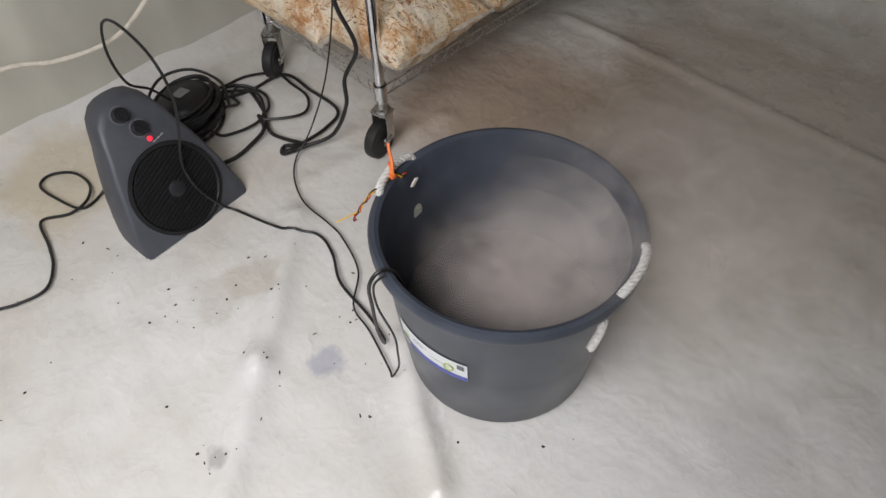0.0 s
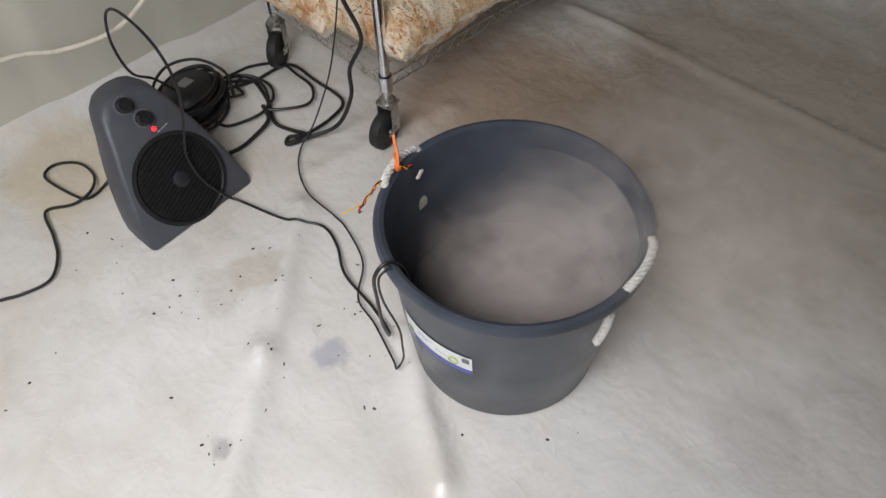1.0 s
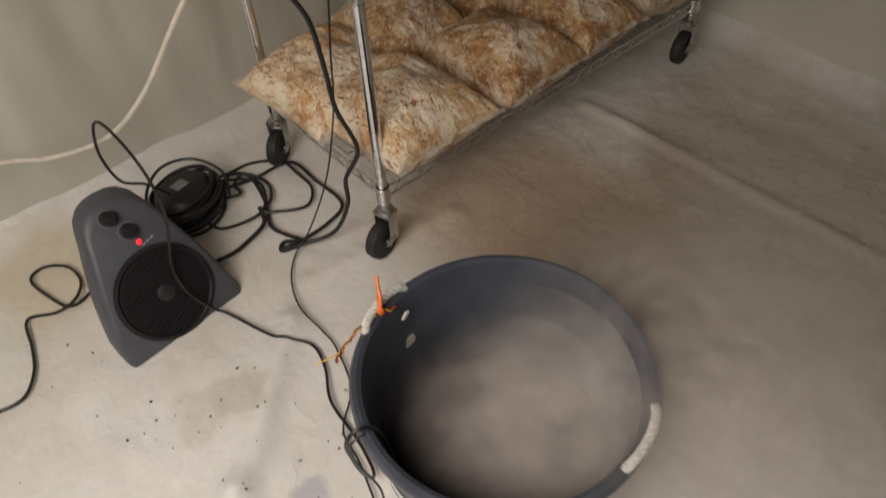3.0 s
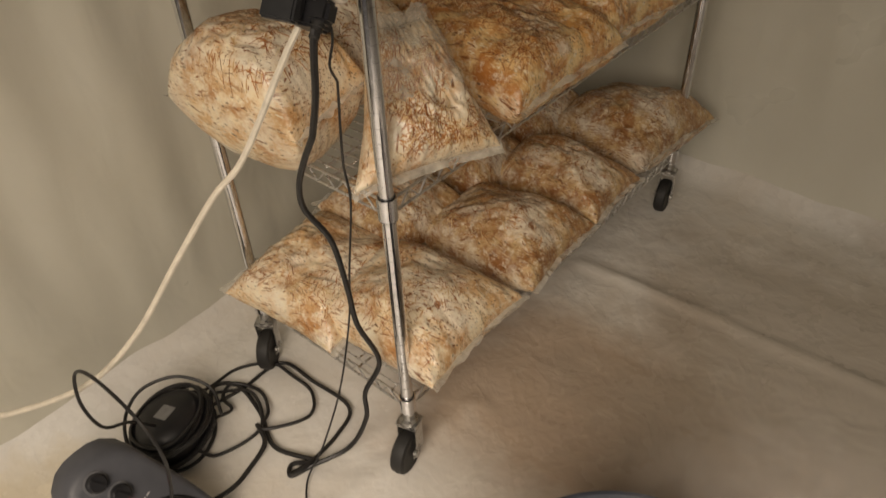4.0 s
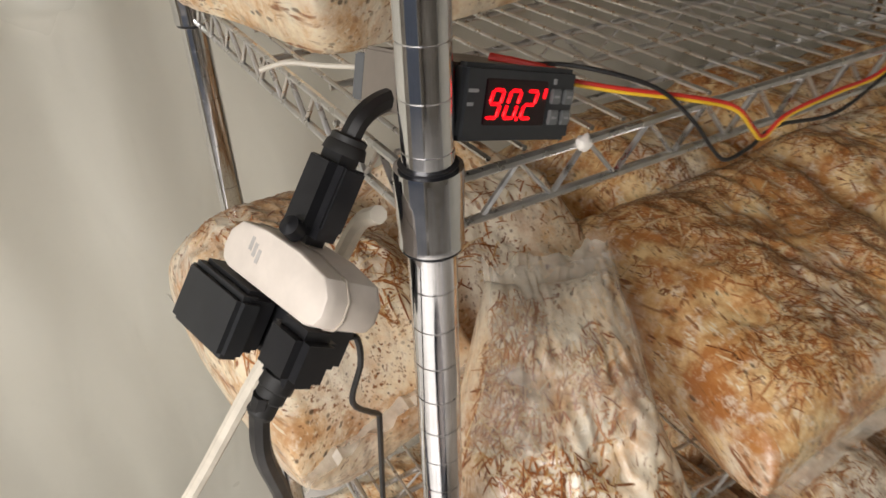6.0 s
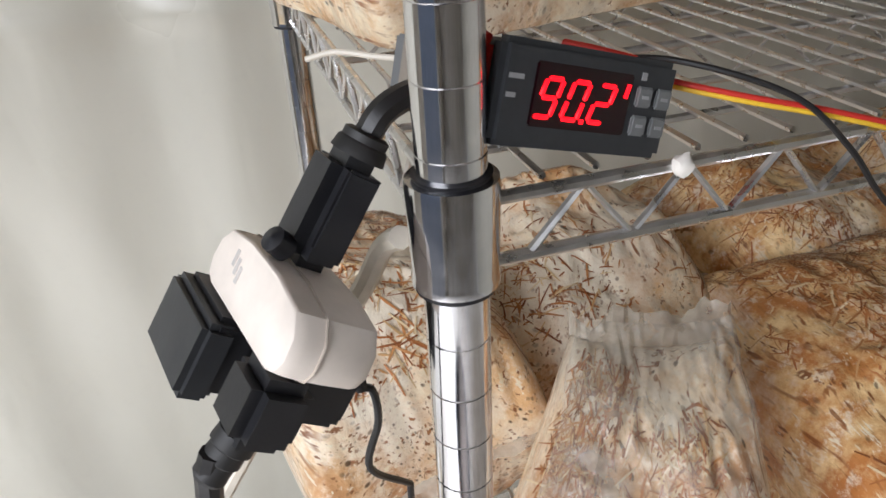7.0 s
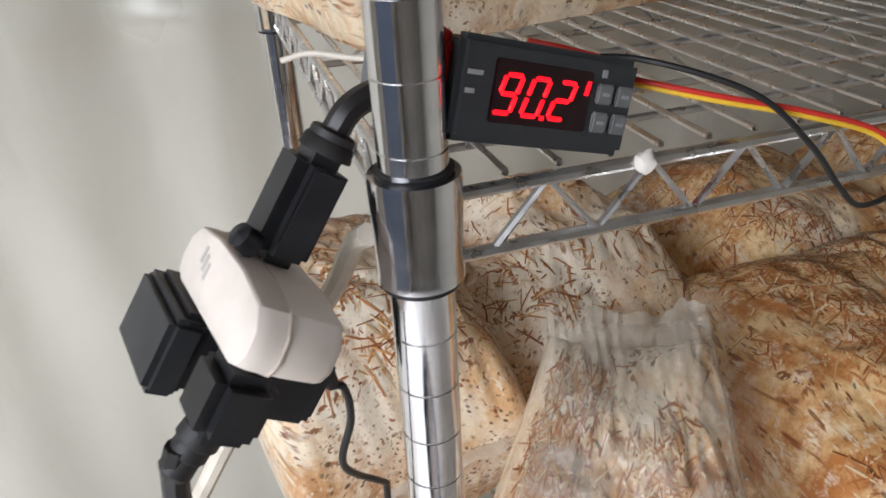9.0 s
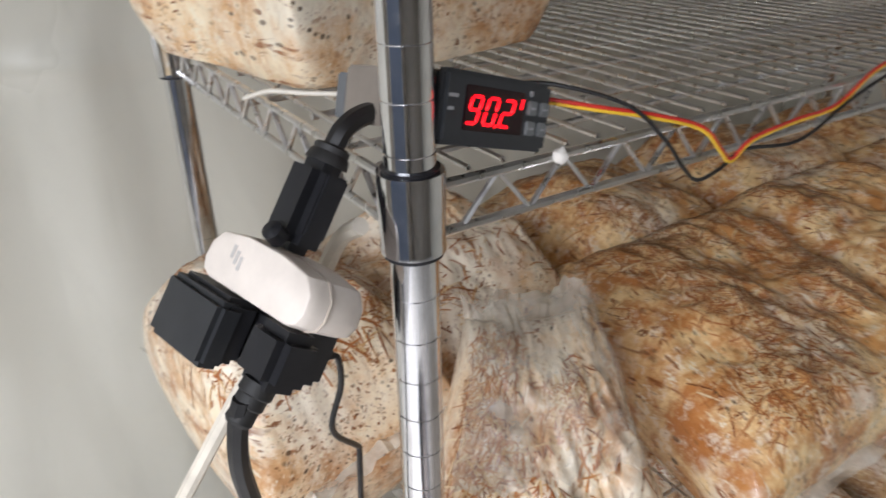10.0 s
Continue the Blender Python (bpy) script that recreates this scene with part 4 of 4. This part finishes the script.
left = thing("power_adapter", PLUG, "square black power adapter in the cream socket", "adapter")
bm = bmesh.new()
box(bm, (-0.023, 0.004, -0.05), (-0.001, 0.052, -0.0165), 0.0035)
part("body", bm, M_PLASTIC, left)
bm = bmesh.new()
box(bm, (-0.0265, 0.002, -0.053), (-0.011, 0.054, -0.019), 0.003)
part("cover", bm, plain("plastic_charcoal", (0.022, 0.023, 0.025), 0.42), left)
mid = thing("mains_plug", PLUG, "black mains plug with a ribbed cable grip", "plug")
bm = bmesh.new()
box(bm, (-0.02, -0.041, -0.046), (0.006, -0.012, -0.0165), 0.005)
part("body", bm, M_PLASTIC, mid)
bm = bmesh.new()
lathe(bm, [(0.0, 0.002), (0.0085, 0.0), (0.0088, -0.006), (0.0075, -0.007), (0.0078, -0.012), (0.0066, -0.013), (0.007, -0.02), (0.0055, -0.022), (0.0, -0.022)], 18, Matrix.Translation((-0.01, -0.026, -0.045)) @ pose(0, 0, 0, 0, 10, 0))
part("strain_relief", bm, M_RUBBER, mid)
right = thing("power_adapter", PLUG, "flat black power adapter with a thin lead", "adapter")
bm = bmesh.new()
box(bm, (0.0, -0.01, -0.05), (0.046, 0.03, -0.0165), 0.004)
part("body", bm, M_PLASTIC, right)
bm = bmesh.new()
tube(bm, [(0.042, 0.01, -0.026), (0.053, 0.009, -0.031), (0.06, 0.008, -0.036)], [0.0065, 0.005, 0.003], 12)
part("strain_relief", bm, M_RUBBER, right)
p1 = PLUG @ Vector((0.0595, 0.008, -0.0355))
cord("adapter_lead", [p1, p1 + Vector((0.005, 0, -0.004)), p1 + Vector((0.006, 0.002, -0.025)), p1 + Vector((0.0, 0.008, -0.06)), (-0.012, 0.065, 0.875)], 0.002, M_CORD, "thin black adapter lead")
p2 = PLUG @ Vector((-0.013, -0.026, -0.066))
cord("plug_lead", [p2 + Vector((0.004, 0, 0.012)), p2, p2 + Vector((-0.002, 0.004, -0.03)), (-0.096, 0.014, 0.9), (-0.092, 0.04, 0.83)], 0.0052, M_CORD, "thick black lead of the mains plug")

# ---- humidity controller on the shelf ----
CTL = pose(0.0505, 0.002, 1.1085, -7, 16.5, 8) @ Matrix.Scale(1.03, 4)
ctl = thing("humidity_controller", CTL, "black panel controller with a glowing red number display", "controller")
bm = bmesh.new()
box(bm, (-0.0375, -0.004, -0.01725), (0.0375, 0.005, 0.01725), 0.0022)
part("bezel", bm, plain("bezel_charcoal", (0.032, 0.034, 0.037), 0.45, scale=200, vary=0.1), ctl, "charcoal plastic front bezel")
bm = bmesh.new()
box(bm, (-0.0345, 0.005, -0.0135), (0.0345, 0.078, 0.0162), 0.0015)
part("case", bm, plain("case_grey", (0.2, 0.17, 0.14), 0.5, scale=50), ctl, "grey plastic case")
bm = bmesh.new()
box(bm, (-0.0245, -0.0046, -0.0098), (0.0165, -0.0035, 0.0112), 0.0006)
panel = part("display", bm, plain("display_dark", (0.012, 0.001, 0.003), 0.12, bump=0), ctl, "dark red display window")
seg = Nodes("segment_red", (0.4, 0.004, 0.008), 0.4)
seg.bsdf.inputs["Emission Color"].default_value = (1.0, 0.002, 0.006, 1)
seg.bsdf.inputs["Emission Strength"].default_value = 1.6
SHAPE = {"9": "abcdfg", "0": "abcdef", "2": "abdeg"}
WIDE, TALL = 0.0066, 0.0126
for n, digit in enumerate("902"):
    x0 = -0.0232 + 0.0112 * n
    ends = {"a": ((0, 1), (1, 1)), "b": ((1, 1), (1, 0.5)), "c": ((1, 0.5), (1, 0)), "d": ((0, 0), (1, 0)), "e": ((0, 0.5), (0, 0)), "f": ((0, 1), (0, 0.5)), "g": ((0, 0.5), (1, 0.5))}
    for s in SHAPE[digit]:
        pts = []
        for u, v in ends[s]:
            pts.append(Vector((x0 + u * WIDE + 0.0036 * (v - 0.5) + 0.0016, -0.0049, -0.0063 + v * TALL)))
        d = (pts[1] - pts[0]).normalized() * 0.00045
        bm = bmesh.new()
        tube(bm, [pts[0] + d, pts[0] + d * 1.9, pts[1] - d * 1.9, pts[1] - d], [0.0005, 0.00085, 0.00085, 0.0005], 6)
        part("digit_segment", bm, seg.mat, panel)
bm = bmesh.new()
box(bm, (-0.0041, -0.0052, -0.0074), (-0.0025, -0.0047, -0.0058))
part("decimal_point", bm, seg.mat, panel)
bm = bmesh.new()
tube(bm, [(0.0138, -0.0049, 0.003), (0.0146, -0.0049, 0.0078)], 0.0008, 6)
part("digit_segment", bm, seg.mat, panel)
M_KEY = plain("key_grey", (0.16, 0.165, 0.165), 0.4, scale=200)
for kx in (0.0222, 0.0312):
    for kz in (-0.0058, 0.0042):
        bm = bmesh.new()
        box(bm, (kx - 0.0036, -0.0056, kz - 0.0036), (kx + 0.0036, -0.0036, kz + 0.0036), 0.0007)
        key = part("button", bm, M_KEY, ctl, "grey push button")
        bm = bmesh.new()
        box(bm, (kx - 0.0016, -0.0058, kz - 0.0006), (kx + 0.0016, -0.0054, kz + 0.0006))
        part("print_bar", bm, plain("print_light", (0.3, 0.3, 0.3), 0.5), key)
for z, w in ((0.0055, 0.0058), (-0.0005, 0.0036)):
    bm = bmesh.new()
    box(bm, (-0.0345, -0.0043, z - 0.0008), (-0.0345 + w, -0.0038, z + 0.0008))
    part("print_bar", bm, plain("print_light", (0.3, 0.3, 0.3), 0.5), ctl)
bm = bmesh.new()
box(bm, (0.02, -0.0043, 0.0098), (0.0222, -0.0038, 0.0125))
part("print_bar", bm, plain("print_light", (0.3, 0.3, 0.3), 0.5), ctl)
M_RED = plain("clip_red", (0.62, 0.03, 0.018), 0.4)
for s in (-1, 1):
    bm = bmesh.new()
    box(bm, (s * 0.0355 - 0.0018, 0.006, -0.011), (s * 0.0355 + 0.0018, 0.03, 0.0135), 0.001)
    box(bm, (s * 0.039 - 0.0012, 0.0065, -0.009), (s * 0.039 + 0.0012, 0.022, 0.0145), 0.0008, Matrix.Translation((s * 0.0015, 0, 0)))
    if s > 0:
        tube(bm, [(0.03, 0.012, 0.0155), (0.02, 0.026, 0.017), (0.014, 0.036, 0.0175)], 0.0026, 8)
        tube(bm, [(0.036, 0.008, 0.0145), (0.026, 0.016, 0.0158)], 0.0024, 8)
    else:
        tube(bm, [(-0.037, 0.008, 0.015), (-0.041, 0.02, 0.019), (-0.0405, 0.032, 0.02)], 0.0022, 8)
        tube(bm, [(-0.0405, 0.01, -0.008), (-0.043, 0.014, 0.004), (-0.042, 0.02, 0.016)], 0.0018, 8)
    part("mounting_clip", bm, M_RED, ctl, "red mounting clip")
bm = bmesh.new()
box(bm, (-0.033, 0.078, -0.012), (0.033, 0.088, 0.012), 0.001)
block = part("terminal_block", bm, plain("terminal_grey", (0.12, 0.125, 0.13), 0.5), ctl, "grey vented terminal block")
for k in range(6):
    bm = bmesh.new()
    box(bm, (-0.031 + 0.0105 * k, 0.0878, -0.009), (-0.025 + 0.0105 * k, 0.0895, 0.008), 0.0006)
    part("terminal", bm, M_GRILL, block)
for k, (n, col) in enumerate(LEAD[:2] + LEAD[2:]):
    if n == "black_wire":
        pts = [(0.08, 0.05, 1.108), (0.1, 0.02, 1.112), (0.136, -0.004, 1.1), (0.161, -0.012, 1.078), (0.18, -0.014, 1.056), (0.194, -0.014, 1.045), (0.215, -0.013, 1.047), (0.24, -0.012, 1.055), (0.3, -0.012, 1.05), (0.36, -0.012, 1.072), (0.45, -0.008, 1.09), (0.6, 0.02, 1.09)]
    else:
        o = 0.0019 * k
        pts = [(0.085, 0.06, 1.104 - o), (0.1, 0.025, 1.103 - o), (0.125, 0.006, 1.098 - o), (0.16, -0.006, 1.09 - o), (0.195, -0.012, 1.078 - o), (0.215, -0.013, 1.06 - o), (0.226, -0.013, 1.052 - o), (0.245, -0.013, 1.062 - o), (0.29, -0.012, 1.066 - o), (0.34, -0.01, 1.068 - o), (0.39, -0.008, 1.088 - o), (0.5, 0.004, 1.094 - o), (0.62, 0.03, 1.093 - o)]
    cord("sensor_wire", pts, 0.0012 if n != "black_wire" else 0.0013, M_LEAD[n], n.replace("_", " ") + " of the sensor lead along the shelf edge")
cord("string", [(-0.025, 0.168, 1.092), (-0.01, 0.16, 1.096), (0.008, 0.145, 1.095), (0.03, 0.124, 1.095), (0.05, 0.108, 1.092)], 0.0017, M_CORD_WHITE, "short white string tied to the shelf edge")
bm = bmesh.new()
bmesh.ops.create_icosphere(bm, subdivisions=2, radius=0.0042)
for v in bm.verts:
    v.co *= 1 + 0.35 * noise.noise(v.co * 400)
    v.co.z *= 1.15
tagged(new("glue_blob", mesh_of("glue_blob", bm, plain("blob_white", (0.72, 0.68, 0.62), 0.5))), "small white blob stuck on the shelf edge", "blob").matrix_world = pose(0.0915, -0.003, LEVELS[2] - 0.005)

# ---- crumbs on the floor ----
bm = bmesh.new()
rnd = random.Random(5)
for k in range(84):
    if k < 36:
        x, y = rnd.uniform(-1.15, -0.25), rnd.uniform(-0.85, 0.25)
    else:
        cx, cy, s = ((-0.771, -0.408, 0.018), (-0.497, -0.12, 0.04), (-0.63, -0.08, 0.03), (-0.66, 0.16, 0.04), (-0.9, -0.3, 0.2), (-0.45, -0.3, 0.12))[k % 6]
        x, y = rnd.gauss(cx, s), rnd.gauss(cy, s)
    r = rnd.choice((0.0011, 0.0015, 0.002, 0.003))
    long = rnd.choice((1.0, 1.4, 3.0))
    turn = rnd.uniform(0, 6.3)
    z = floor_height(x, y)
    ring = [(x + r * (long * math.cos(a) * math.cos(turn) - math.sin(a) * math.sin(turn)), y + r * (long * math.cos(a) * math.sin(turn) + math.sin(a) * math.cos(turn))) for a in (i * math.pi / 3 for i in range(6))]
    low = [bm.verts.new((px, py, z)) for px, py in ring]
    tip = bm.verts.new((x, y, z + r * 1.2))
    for i in range(6):
        bm.faces.new((low[i], low[(i + 1) % 6], tip))
tagged(new("crumbs", mesh_of("crumbs", bm, plain("crumb", (0.06, 0.05, 0.042), 0.8))), "dark crumbs and bits of straw scattered on the sheet", "debris", kind="stuff")
